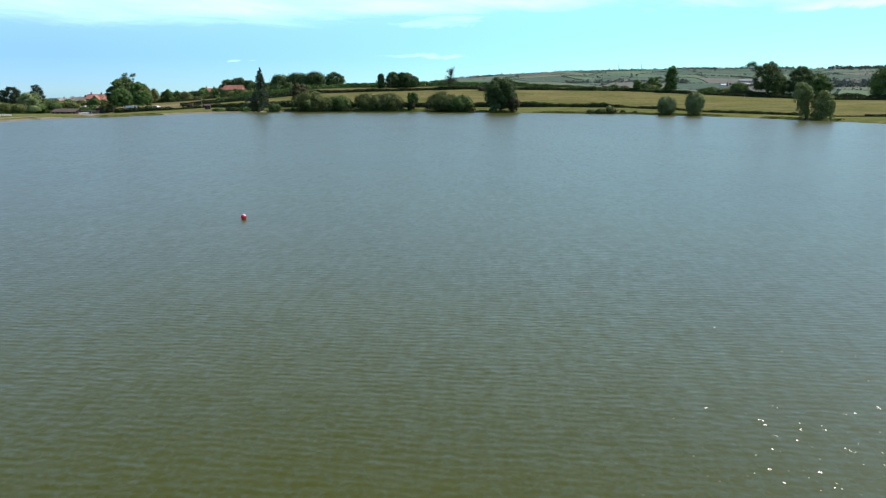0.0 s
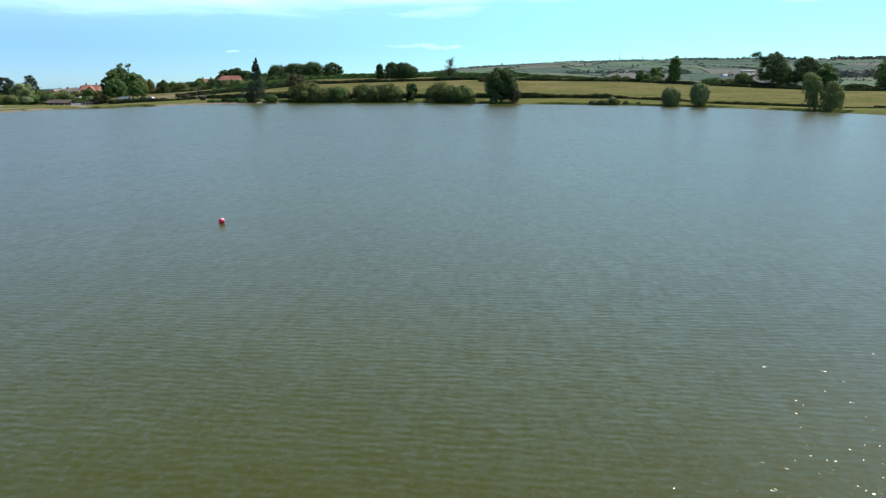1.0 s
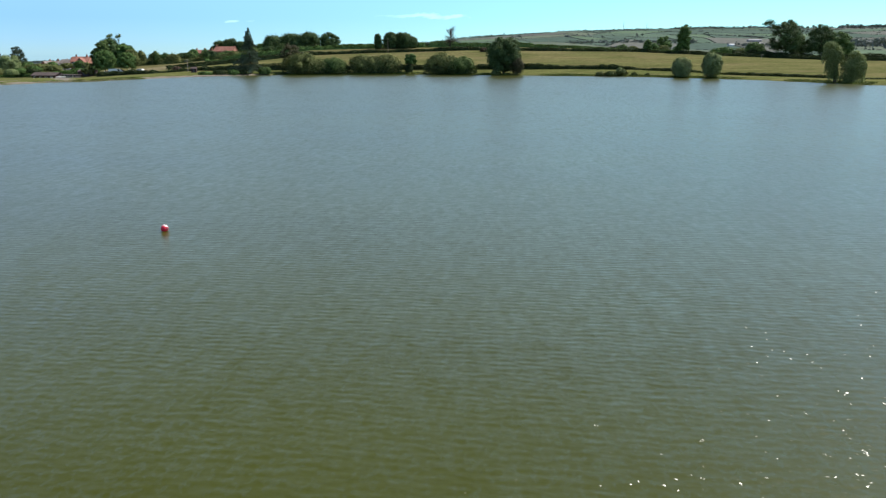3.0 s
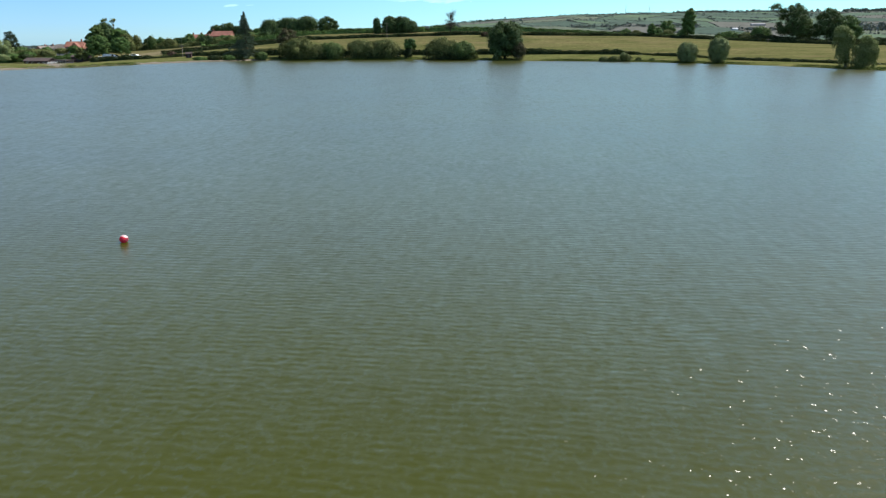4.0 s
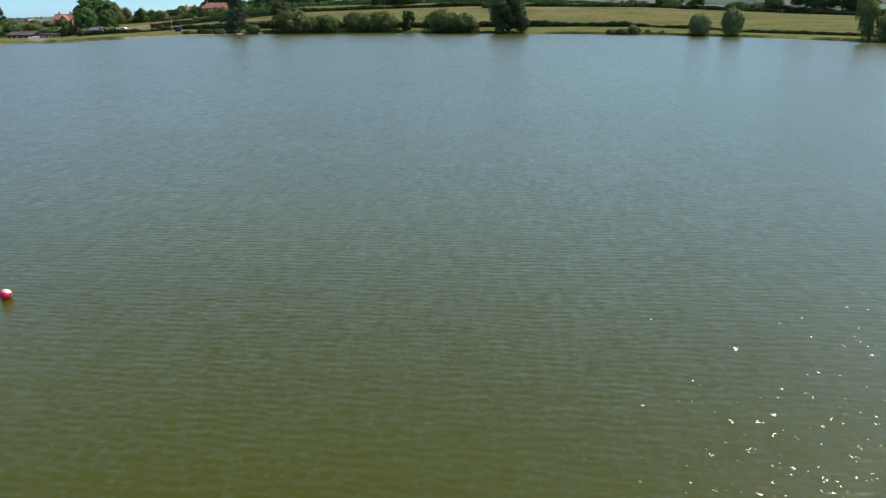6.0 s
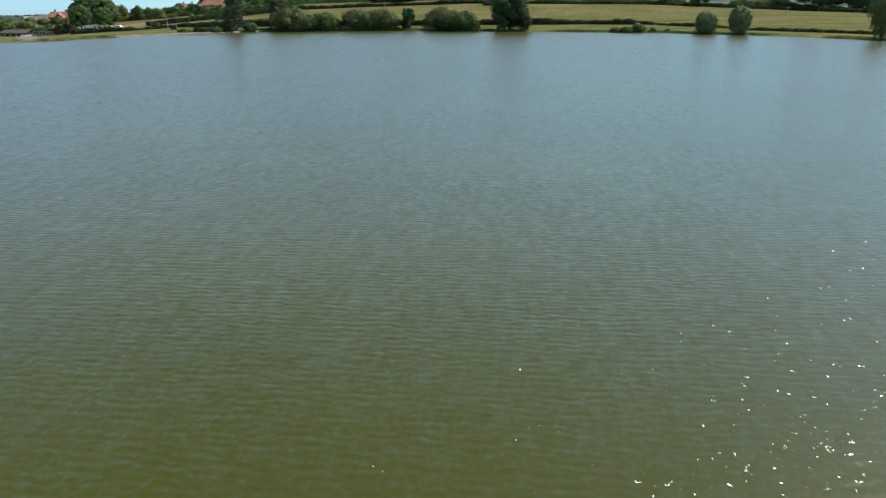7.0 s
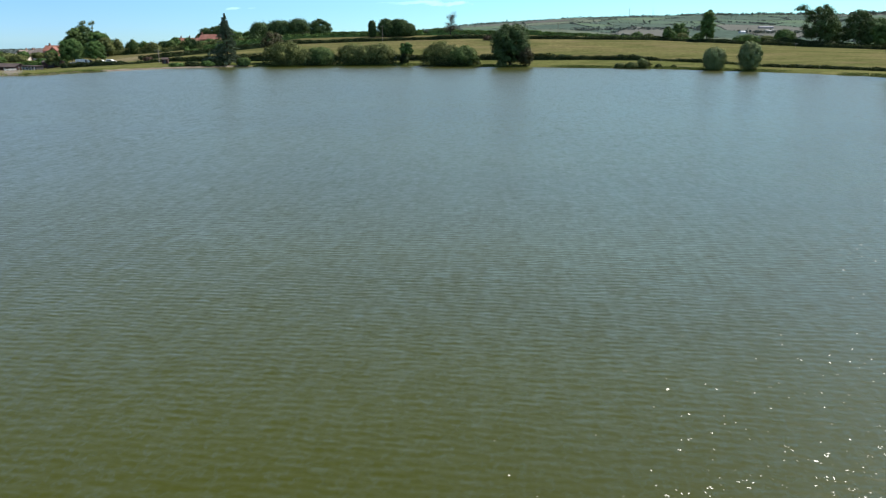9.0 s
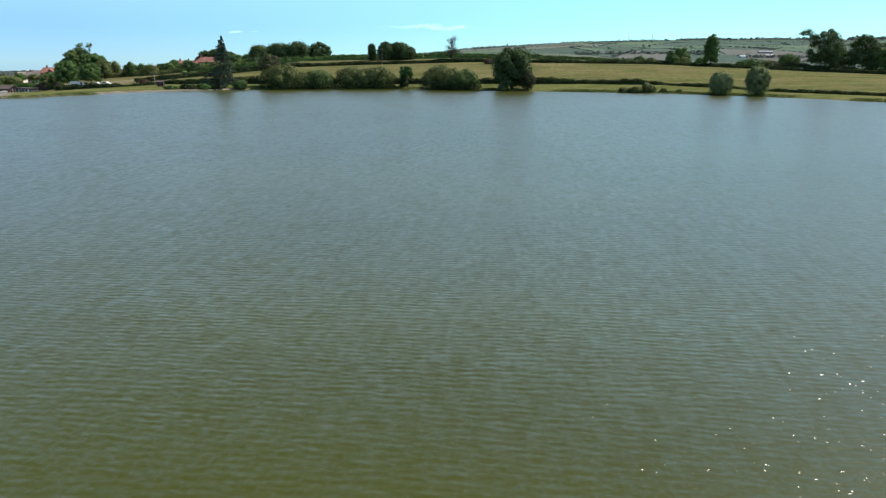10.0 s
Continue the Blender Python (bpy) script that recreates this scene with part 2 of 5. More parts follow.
# distance haze is mixed into these crop colours, greyed towards blue-green
HAZED_FIELDS = [hazed_field("hazed_pasture", (0.074, 0.107, 0.081), (0.089, 0.127, 0.095)), hazed_field("hazed_meadow", (0.087, 0.126, 0.086), (0.106, 0.146, 0.099)),
       hazed_field("hazed_stubble", (0.110, 0.114, 0.102), (0.123, 0.128, 0.115)), hazed_field("hazed_rough_grass", (0.064, 0.092, 0.076), (0.078, 0.110, 0.089)),
       hazed_field("hazed_hay", (0.100, 0.122, 0.092), (0.118, 0.140, 0.106)), hazed_field("hazed_plough", (0.096, 0.094, 0.086), (0.106, 0.106, 0.098))]


def lake_water():
    """Murky green water: a cloudy body below a clear face, with ripples as slopes of the face."""
    m, t, b = material("lake_water")
    big = nd(t, "ShaderNodeTexNoise", Scale=0.035, Detail=3.0)
    t.links.new(coords(t, (0.6, 1.6, 1)), big.inputs["Vector"])
    col = ramp(t, big.outputs[0], [(0.35, WATER_A), (0.65, WATER_B)])
    t.links.new(col, b.inputs["Base Color"])
    b.inputs["Roughness"].default_value = 0.315
    b.inputs["IOR"].default_value = 1.333

    def op(kind, a, c):
        n = t.nodes.new("ShaderNodeMath")
        n.operation = kind
        for i, v in enumerate((a, c)):
            if isinstance(v, (int, float)):
                n.inputs[i].default_value = v
            else:
                t.links.new(v, n.inputs[i])
        return n.outputs[0]

    # gusts: some stretches are more ruffled than others
    gust = nd(t, "ShaderNodeTexNoise", Scale=0.03, Detail=3.0, Distortion=0.6)
    t.links.new(coords(t, (1, 1.6, 1), 0.3), gust.inputs["Vector"])
    st = nd(t, "ShaderNodeMapRange", From_Min=0.35, From_Max=0.65, To_Min=0.85, To_Max=1.1)
    t.links.new(gust.outputs[0], st.inputs["Value"])
    where = t.nodes.new("ShaderNodeSeparateXYZ")
    t.links.new(coords(t), where.inputs[0])
    open_lake = nd(t, "ShaderNodeMapRange", From_Min=60.0, From_Max=190.0, To_Min=1.0, To_Max=ROUGHER)
    t.links.new(where.outputs[1], open_lake.inputs["Value"])
    wind = op("MULTIPLY", st.outputs[0], open_lake.outputs[0])
    choppy = nd(t, "ShaderNodeMapRange", From_Min=45.0, From_Max=85.0, To_Min=1.0, To_Max=1.05)
    t.links.new(where.outputs[1], choppy.inputs["Value"])
    chop = op("MULTIPLY", st.outputs[0], choppy.outputs[0])

    def along_wind(scale, across, turn):
        """Places on the face, turned to the wind and drawn out along the crests."""
        c, mp_ = t.nodes.new("ShaderNodeTexCoord"), t.nodes.new("ShaderNodeMapping")
        mp_.vector_type = "TEXTURE"
        mp_.inputs["Rotation"].default_value = (0, 0, turn)
        mp_.inputs["Scale"].default_value = (1 / (scale * across), 1 / scale, 1)
        t.links.new(c.outputs["Object"], mp_.inputs[0])
        return mp_.outputs[0]

    def slopes(waves, patchy=0.0, trains=(), gusty=True):
        """The face's direction, from slopes of several lengths of wave."""
        sx, sy = 0.0, 0.0
        for i, (sc, across, turn, ax, ay, det, bend) in enumerate(waves):
            n = nd(t, "ShaderNodeTexNoise", Scale=1.0, Detail=det, Roughness=0.5, Distortion=bend)
            t.links.new(along_wind(sc, across, turn), n.inputs["Vector"])
            sp = t.nodes.new("ShaderNodeSeparateColor")
            t.links.new(n.outputs["Color"], sp.inputs[0])
            vx, vy = op("MULTIPLY", op("SUBTRACT", sp.outputs[0], 0.5), ax), op("MULTIPLY", op("SUBTRACT", sp.outputs[1], 0.5), ay)
            if patchy and sc > 2.0:
                pn = nd(t, "ShaderNodeTexNoise", Scale=0.11 + 0.05 * i, Detail=2.0)
                t.links.new(coords(t, (0.6, 1.0, 1.0)), pn.inputs["Vector"])
                pm = nd(t, "ShaderNodeMapRange", From_Min=0.34, From_Max=0.66, To_Min=1.0 - patchy, To_Max=1.0 + patchy)
                t.links.new(pn.outputs[0], pm.inputs["Value"])
                vx, vy = op("MULTIPLY", vx, pm.outputs[0]), op("MULTIPLY", vy, pm.outputs[0])
            co_, si = math.cos(turn), math.sin(turn)
            sx = op("ADD", sx, op("ADD", op("MULTIPLY", vx, co_), op("MULTIPLY", vy, -si)))
            sy = op("ADD", sy, op("ADD", op("MULTIPLY", vx, si), op("MULTIPLY", vy, co_)))
        for i, (length, turn, amp, bend) in enumerate(trains):
            w = nd(t, "ShaderNodeTexWave", Scale=0.314 / length, Distortion=bend, Detail=1.5, Detail_Scale=1.7, Detail_Roughness=0.45)
            w.bands_direction = "Y"
            c = t.nodes.new("ShaderNodeMapping")
            c.vector_type = "TEXTURE"
            c.inputs["Rotation"].default_value = (0, 0, turn)
            c.inputs["Location"].default_value = (7.3 * i, 3.1 * i, 0)
            t.links.new(coords(t), c.inputs[0])
            t.links.new(c.outputs[0], w.inputs["Vector"])
            pn = nd(t, "ShaderNodeTexNoise", Scale=0.16 + 0.05 * i, Detail=2.0)
            t.links.new(coords(t, (0.6, 1.0, 1.0 + i)), pn.inputs["Vector"])
            pm = nd(t, "ShaderNodeMapRange", From_Min=0.36, From_Max=0.64, To_Min=0.6, To_Max=1.15)
            t.links.new(pn.outputs[0], pm.inputs["Value"])
            v = op("MULTIPLY", op("MULTIPLY", op("SUBTRACT", w.outputs["Fac"], 0.5), amp), pm.outputs[0])
            sx, sy = op("ADD", sx, op("MULTIPLY", v, -math.sin(turn))), op("ADD", sy, op("MULTIPLY", v, math.cos(turn)))
        nv = t.nodes.new("ShaderNodeCombineXYZ")
        blow = wind if gusty else chop
        t.links.new(op("MULTIPLY", sx, blow), nv.inputs[0])
        t.links.new(op("MULTIPLY", sy, blow), nv.inputs[1])
        nv.inputs[2].default_value = 1.0
        no = t.nodes.new("ShaderNodeVectorMath")
        no.operation = "NORMALIZE"
        t.links.new(nv.outputs[0], no.inputs[0])
        return no.outputs[0]

    t.links.new(slopes(RIPPLES, 0.45, TRAINS), b.inputs["Normal"])
    # the steep little facets that throw the sun back
    b.inputs["Coat Weight"].default_value = 0.19
    b.inputs["Coat Roughness"].default_value = 0.18
    b.inputs["Coat IOR"].default_value = 1.333
    t.links.new(slopes(FACETS, gusty=False), b.inputs["Coat Normal"])
    return m


# waves: number a metre along the wind, share of that across it, turn, side slope, slope, detail, bend
RIPPLES = [(0.055, 2.2, 0.0, 0.008, 0.016, 2.0, 0.3), (0.42, 3.6, 0.0, 0.040, 0.060, 2.0, 0.3), (0.9, 2.8, 0.0, 0.075, 0.110, 1.0, 0.3), (5.6, 0.30, 0.04, 0.02, 0.085, 0.0, 0.4),
           (8.5, 0.30, -0.16, 0.02, 0.070, 0.0, 0.4), (18.0, 0.5, 0.06, 0.04, 0.050, 1.0, 0.3)]
ROUGHER = 3.3
# wave trains: length in metres, turn, slope, bend
TRAINS = [(0.45, 0.03, 0.056, 3.5), (0.33, -0.14, 0.050, 3.5), (0.39, 0.16, 0.042, 3.5), (0.80, -0.10, 0.014, 6.0)]
FACETS = [(3.8, 1.2, 0.1, 0.785, 0.785, 0.0, 0.0), (6.6, 1.2, -0.2, 0.785, 0.785, 0.0, 0.0)]
WATER_A, WATER_B = (0.0350, 0.0396, 0.0010), (0.0405, 0.0458, 0.0018)
M_WATER = lake_water()

# ---- building helpers ----
def part(name, bm, mat, parent=None, label=""):
    """One mesh object from a bmesh or a finished mesh, under a thing."""
    if isinstance(bm, bmesh.types.BMesh):
        me = bpy.data.meshes.new(name)
        bm.to_mesh(me)
        bm.free()
    else:
        me = bm
    if mat:
        me.materials.append(mat)
    ob = new(name, me)
    ob.parent = parent
    if label:
        tagged(ob, label)
    return ob


def thing(name, place, label, category, group="", turn=0.0, kind=""):
    ob = new(name)
    ob.matrix_world = pose(*place, 0, 0, turn)
    ob.empty_display_size = 0.3
    return tagged(ob, label, category, group, kind)


def np_mesh(name, verts, faces):
    """A mesh of quads (or triangles) from arrays."""
    verts, faces = np.asarray(verts, np.float32), np.asarray(faces, np.int32)
    me = bpy.data.meshes.new(name)
    k = faces.shape[1]
    me.vertices.add(len(verts))
    me.vertices.foreach_set("co", verts.ravel())
    me.loops.add(faces.size)
    me.loops.foreach_set("vertex_index", faces.ravel())
    me.polygons.add(len(faces))
    me.polygons.foreach_set("loop_start", np.arange(len(faces), dtype=np.int32) * k)
    me.update(calc_edges=True)
    me.validate()
    return me


def leaf_arrays(rng, centres, size, flat=0.35, out=None):
    """Small bent diamonds at the centres, at many angles. Returns vertices and quads."""
    n = len(centres)
    nrm = rng.normal(size=(n, 3))
    nrm[:, 2] += flat
    if out is not None:
        nrm += out * 2.8
    nrm /= np.linalg.norm(nrm, axis=1)[:, None] + 1e-9
    a = np.cross(nrm, rng.normal(size=(n, 3)))
    a /= np.linalg.norm(a, axis=1)[:, None] + 1e-9
    b = np.cross(nrm, a)
    s = (size * rng.uniform(0.6, 1.35, n))[:, None]
    v = np.stack([centres - a * s, centres - b * s * 0.62 + nrm * s * 0.18, centres + a * s, centres + b * s * 0.62 + nrm * s * 0.18], 1).reshape(-1, 3)
    return v, np.arange(4 * n).reshape(-1, 4)


def lobe_points(rng, lobes, n, shell=0.55):
    """Points in the outer part of a heap of ellipsoids, knobbly and with gaps. Also the way out at each."""
    lobes = np.asarray(lobes, float)
    area = (lobes[:, 3] * lobes[:, 4] + lobes[:, 4] * lobes[:, 5] + lobes[:, 3] * lobes[:, 5])
    pick = rng.choice(len(lobes), int(n * 1.6), p=area / area.sum())
    d = rng.normal(size=(len(pick), 3))
    d /= np.linalg.norm(d, axis=1)[:, None]
    r = shell + (1 - shell) * rng.random(len(pick)) ** 0.6
    # knobs: neighbouring leaves bunch into tufts
    k = np.sin(d[:, 0] * 7 + pick * 1.7) * np.sin(d[:, 1] * 8 + pick * 2.3) * np.sin(d[:, 2] * 7.5 + pick)
    r *= 1 + 0.26 * k
    p = lobes[pick, :3] + d * r[:, None] * lobes[pick, 3:6]
    keep = np.ones(len(p), bool)
    for L in lobes:
        q = (p - L[:3]) / L[3:6]
        keep &= (q * q).sum(1) > (shell * 0.8) ** 2
    keep &= rng.random(len(p)) < 0.64 + 0.36 * np.sign(k + 0.25)
    p, d = p[keep][:n], d[keep][:n]
    return p, d


def tube(bm, pts, radii, sides=7):
    """A tapered tube through points."""
    rings = []
    for i, (p, r) in enumerate(zip(pts, radii)):
        p = Vector(p)
        a = Vector(pts[min(i + 1, len(pts) - 1)]) - Vector(pts[max(i - 1, 0)])
        q = a.to_track_quat("Z", "Y")
        rings.append([bm.verts.new(p + q @ Vector((r * math.cos(6.2832 * j / sides), r * math.sin(6.2832 * j / sides), 0))) for j in range(sides)])
    for a, b in zip(rings, rings[1:]):
        for j in range(sides):
            bm.faces.new((a[j], a[(j + 1) % sides], b[(j + 1) % sides], b[j]))
    bm.faces.new(rings[0][::-1])
    bm.faces.new(rings[-1])


def box(bm, x0, y0, z0, x1, y1, z1, bevel=0.0):
    v = [bm.verts.new((x, y, z)) for z in (z0, z1) for y in (y0, y1) for x in (x0, x1)]
    fs = [bm.faces.new([v[i] for i in f]) for f in ((0, 2, 3, 1), (4, 5, 7, 6), (0, 1, 5, 4), (2, 6, 7, 3), (0, 4, 6, 2), (1, 3, 7, 5))]
    if bevel:
        es = {e for f in fs for e in f.edges}
        bmesh.ops.bevel(bm, geom=list(es), offset=bevel, segments=1, affect="EDGES")
    return bm


def boxed(*a, bevel=0.0):
    return box(bmesh.new(), *a, bevel=bevel)

# ---- the lake and the land ----
SHORE = [(-205, 160), (-169, 198), (-164, 214), (-164, 229), (-162, 247), (-157.5, 256), (-147.5, 258.5), (-147, 270), (-143, 278), (-140.5, 291), (-127.5, 312),
         (-115, 323), (-95, 328), (-74, 331), (-48, 335), (-34, 329), (-18, 324), (-1, 319), (23, 311), (46, 304), (59.5, 291), (69.5, 285),
         (81.5, 270), (93, 252), (98.5, 242), (104, 233), (109, 219), (150, 210), (180, 120), (190, 0), (175, -90), (90, -140),
         (-60, -150), (-170, -110), (-215, -10), (-220, 90)]
SH = np.array(SHORE, float)


def chaikin(p, rounds=2):
    for _ in range(rounds):
        q = np.roll(p, -1, 0)
        p = np.stack([0.75 * p + 0.25 * q, 0.25 * p + 0.75 * q], 1).reshape(-1, 2)
    return p


SHS = chaikin(SH)
# small bays and points along the bank
ang = np.arange(len(SHS))
SHS = SHS + np.stack([np.sin(ang * 1.9) * 0.5 + np.sin(ang * 4.7) * 0.35, np.cos(ang * 2.3) * 0.5 + np.sin(ang * 5.3) * 0.3], 1)


def shore_distance(x, y):
    """Metres from the waterline: above 0 on land, below 0 in the lake."""
    x, y = np.atleast_1d(np.asarray(x, float)), np.atleast_1d(np.asarray(y, float))
    best, inside = np.full(x.shape, 1e18), np.zeros(x.shape, bool)
    for a, b in zip(SHS, np.roll(SHS, -1, 0)):
        d = b - a
        u = np.clip(((x - a[0]) * d[0] + (y - a[1]) * d[1]) / (d @ d), 0, 1)
        best = np.minimum(best, (x - a[0] - u * d[0]) ** 2 + (y - a[1] - u * d[1]) ** 2)
        hit = (a[1] > y) != (b[1] > y)
        inside ^= hit & (x < (b[0] - a[0]) * (y - a[1]) / (b[1] - a[1] + 1e-12) + a[0])
    return np.where(inside, -1, 1) * np.sqrt(best)


# fields on the hills: each takes in what lies nearest to its middle
_fr = np.random.default_rng(41)
FIELDS = np.stack([_fr.uniform(-1700, 1500, 400), _fr.uniform(560, 2320, 400)], 1)
CROP = _fr.choice(6, 400, p=[0.27, 0.24, 0.12, 0.17, 0.13, 0.07])


def field_at(x, y):
    """The field that a place lies in, and how far its edge is."""
    def skew(p, q):
        return np.stack([0.97 * p + 0.24 * q, (-0.24 * p + 0.97 * q) / 1.5], -1)
    who, gap = [], []
    c = skew(FIELDS[:, 0], FIELDS[:, 1])
    for k in range(0, len(x), 15000):
        d = np.linalg.norm(skew(x[k:k + 15000], y[k:k + 15000])[:, None] - c[None], axis=2)
        two = np.partition(d, 1, axis=1)[:, :2]
        who.append(d.argmin(1))
        gap.append(two[:, 1] - two[:, 0])
    return np.concatenate(who), np.concatenate(gap)


# rise of the land beyond the lake, in cross-sections from west to east: (northing, height)
SECTIONS = [
    (-320, [(250, .2), (315, -1.9), (400, -2.4), (460, -3.0), (600, -3), (900, -5), (1400, -8)]),
    (-217, [(290, .2), (325, -2.7), (352, -3.1), (366, -2.2), (388, .2), (450, 2.3), (560, 8.2), (650, 8), (900, -1), (1400, -5)]),
    (-205, [(290, .2), (325, -1.6), (350, -2.0), (366, -.8), (385, .4), (450, 3.0), (560, 8.5), (650, 8), (900, -1), (1400, -5)]),
    (-145, [(308, .3), (336, 1.5), (400, 5.4), (450, 9.0), (560, 14), (900, 2), (1400, 0)]),
    (-115, [(326, .3), (341, 1.6), (398, 7.6), (440, 11.6), (480, 13), (560, 13), (900, 3), (1400, 0)]),
    (-76, [(333, .3), (348, 1.8), (405, 9.0), (440, 11.6), (480, 12.6), (560, 12), (900, 3), (1400, 0)]),
    (-25, [(328, .3), (345, 2), (405, 10.1), (440, 12.2), (480, 12.4), (600, 6), (900, 0), (1400, 0)]),
    (23, [(313, .3), (337, 2.1), (406, 9.6), (445, 11.6), (480, 10.5), (600, 4), (900, -4), (1400, 0)]),
    (60, [(296, .3), (319, 1.7), (406, 9.1), (440, 10.2), (480, 9), (600, 2), (900, -6), (1400, 0)]),
    (110, [(268, .3), (288, 1.0), (402, 6.7), (440, 7.7), (600, 1), (900, -8), (1400, 0)]),
    (160, [(240, .3), (270, .8), (395, 4.4), (440, 6.0), (600, 1), (900, -8), (1400, 0)]),
    (300, [(150, .3), (270, 1.5), (395, 4.0), (440, 7.2), (600, 1), (900, -8), (1400, 0)])]
RIDGE_X = [-4000, -1600, -1100, -520, -270, 0, 170, 350, 520, 700, 880, 1050, 1200, 4000]
RIDGE_Z = [-14, -14, -8, 15, 35, 52, 60.5, 63, 64, 63.5, 63.5, 65.5, 63, 63]


def land(x, y):
    """Height of the ground."""
    x, y = np.atleast_1d(np.asarray(x, float)), np.atleast_1d(np.asarray(y, float))
    sd = shore_distance(x, y)
    cols = np.array([np.interp(y, *zip(*s)) for _, s in SECTIONS])
    xs = np.array([s[0] for s in SECTIONS], float)
    i = np.clip(np.searchsorted(xs, x) - 1, 0, len(xs) - 2)
    u = np.clip((x - xs[i]) / (xs[i + 1] - xs[i]), 0, 1)
    k = np.arange(len(x))
    hill = cols[i, k] * (1 - u) + cols[i + 1, k] * u
    near = np.clip(sd / 14, 0, 1) * 0.3 + 0.02 + 0.4 * np.clip(sd / 1.6, 0, 1)
    away = np.clip((sd - 12) / 12, 0, 1)
    near = near * (1 - away) + np.minimum(near, hill) * away
    z = np.where(hill > near, near + (hill - near) * np.clip(sd / 12, 0, 1), near * np.clip((900 - y) / 400, 0, 1) + hill * np.clip((y - 500) / 400, 0, 1))
    rz = np.interp(x * 2200 / np.maximum(y, 300), RIDGE_X, RIDGE_Z)
    s = np.clip((y - 760) / 1440, 0, 1)
    z = z + rz * s * s * (3 - 2 * s) + 3.0 * np.sin(x / 160 + 1) * np.sin(y / 210) * s
    z = z - np.maximum(0, y - 2250) * 0.012
    south = np.clip((-150 - y) / 400, 0, 1)
    z = z * (1 - south) + south * (4 + 3 * np.sin(x / 200))
    return np.where(sd < 0, np.maximum(sd * 0.22, -2.5) - 0.05, z)


def ground_z(x, y):
    return float(land([x], [y])[0])


def grow(a, b, step, to, rate=1.16):
    v = list(np.arange(a, b, step))
    s = step
    while v[-1] < to:
        s *= rate
        v.append(v[-1] + s)
    return v


xs = sorted(set([-q for q in grow(265, 270, 6, 4300)] + list(np.arange(-262, 215, 3.0)) + list(np.arange(215, 1150, 6.5)) + grow(1150, 1160, 9, 4300)))
ys = sorted(set([-q for q in grow(160, 165, 8, 2500)] + list(np.arange(-155, 235, 6.0)) + list(np.arange(236, 345, 1.5)) + list(np.arange(345, 480, 3.5)) + list(np.arange(480, 2260, 9.0)) + grow(2260, 2275, 12, 4600, 1.1)))
GX, GY = np.meshgrid(xs, ys)
gz = land(GX.ravel(), GY.ravel())
gsd = shore_distance(GX.ravel(), GY.ravel())
nx, ny = len(xs), len(ys)
ii = np.arange(nx * ny).reshape(ny, nx)
gf = np.stack([ii[:-1, :-1], ii[:-1, 1:], ii[1:, 1:], ii[1:, :-1]], -1).reshape(-1, 4)
gme = np_mesh("ground", np.stack([GX.ravel(), GY.ravel(), gz], 1), gf)
LOWER = [(-202, 354), (-188, 347), (-165, 338), (-125, 341), (-80, 348), (-30, 345), (25, 337), (50, 327), (69, 313), (79, 300.5), (88.5, 290), (97, 281), (110, 269), (150, 262)]
UPPER = [(-262, 372), (-200, 388), (-160, 393), (-125, 398), (-80, 405), (-25, 406), (30, 406), (69, 406), (115, 402), (160, 397), (215, 390), (300, 380)]
fc = np.stack([GX.ravel()[gf].mean(1), GY.ravel()[gf].mean(1), gsd[gf].mean(1), gz[gf].mean(1)], 1)
lo, up = np.interp(fc[:, 0], *zip(*LOWER)), np.interp(fc[:, 0], *zip(*UPPER))
gm = np.full(len(gf), 1)
gm[(fc[:, 1] > lo) & (fc[:, 1] > 240)] = 2
gm[(fc[:, 1] > up)] = 3
gm[(fc[:, 1] > 362) & (fc[:, 1] < 420) & (fc[:, 0] > -198) & (fc[:, 0] < -150) & (fc[:, 1] > 366 + (fc[:, 0] + 172) * 0.52)] = 4
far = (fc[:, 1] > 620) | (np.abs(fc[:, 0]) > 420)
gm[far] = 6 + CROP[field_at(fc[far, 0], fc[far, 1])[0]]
gm[(fc[:, 2] < 0.9) & (fc[:, 0] < -100)] = 0
gm[(fc[:, 2] < 3.2) & (fc[:, 0] < -110)] = 0
gm[(fc[:, 2] < 16) & (fc[:, 0] < -172) & (fc[:, 1] < 285)] = 0
lane = [(-160, 262), (-166, 272), (-180, 290), (-198, 320), (-213, 345), (-222, 365)]
for (ax, ay), (bx, by) in zip(lane, lane[1:]):
    q = np.clip(((fc[:, 0] - ax) * (bx - ax) + (fc[:, 1] - ay) * (by - ay)) / ((bx - ax) ** 2 + (by - ay) ** 2), 0, 1)
    gm[np.hypot(fc[:, 0] - ax - q * (bx - ax), fc[:, 1] - ay - q * (by - ay)) < 2.6] = 0
gm[fc[:, 2] < -1.5] = 5
for m in (M_SHORE, M_LAWN, M_MEADOW, M_STUBBLE, M_MOWN, M_BED, *HAZED_FIELDS):
    gme.materials.append(m)
gme.polygons.foreach_set("material_index", gm.astype(np.int32))
gme.polygons.foreach_set("use_smooth", np.ones(len(gf), bool))
ground = tagged(new("ground", gme), "grassy banks, sloping dry meadow and distant patchwork hills", "ground", kind="structure")

bw = bmesh.new()
wv = [bw.verts.new((x, y, 0)) for x, y in SHS + 2.2 * (SHS - SHS.mean(0)) / np.linalg.norm(SHS - SHS.mean(0), axis=1)[:, None]]
bw.faces.new(wv)
bmesh.ops.triangulate(bw, faces=bw.faces[:])
for f in bw.faces:
    if f.normal.z < 0:
        f.normal_flip()
water = part("water", bw, M_WATER)
tagged(water, "murky green reservoir water ruffled by small ripples", "water", kind="structure")

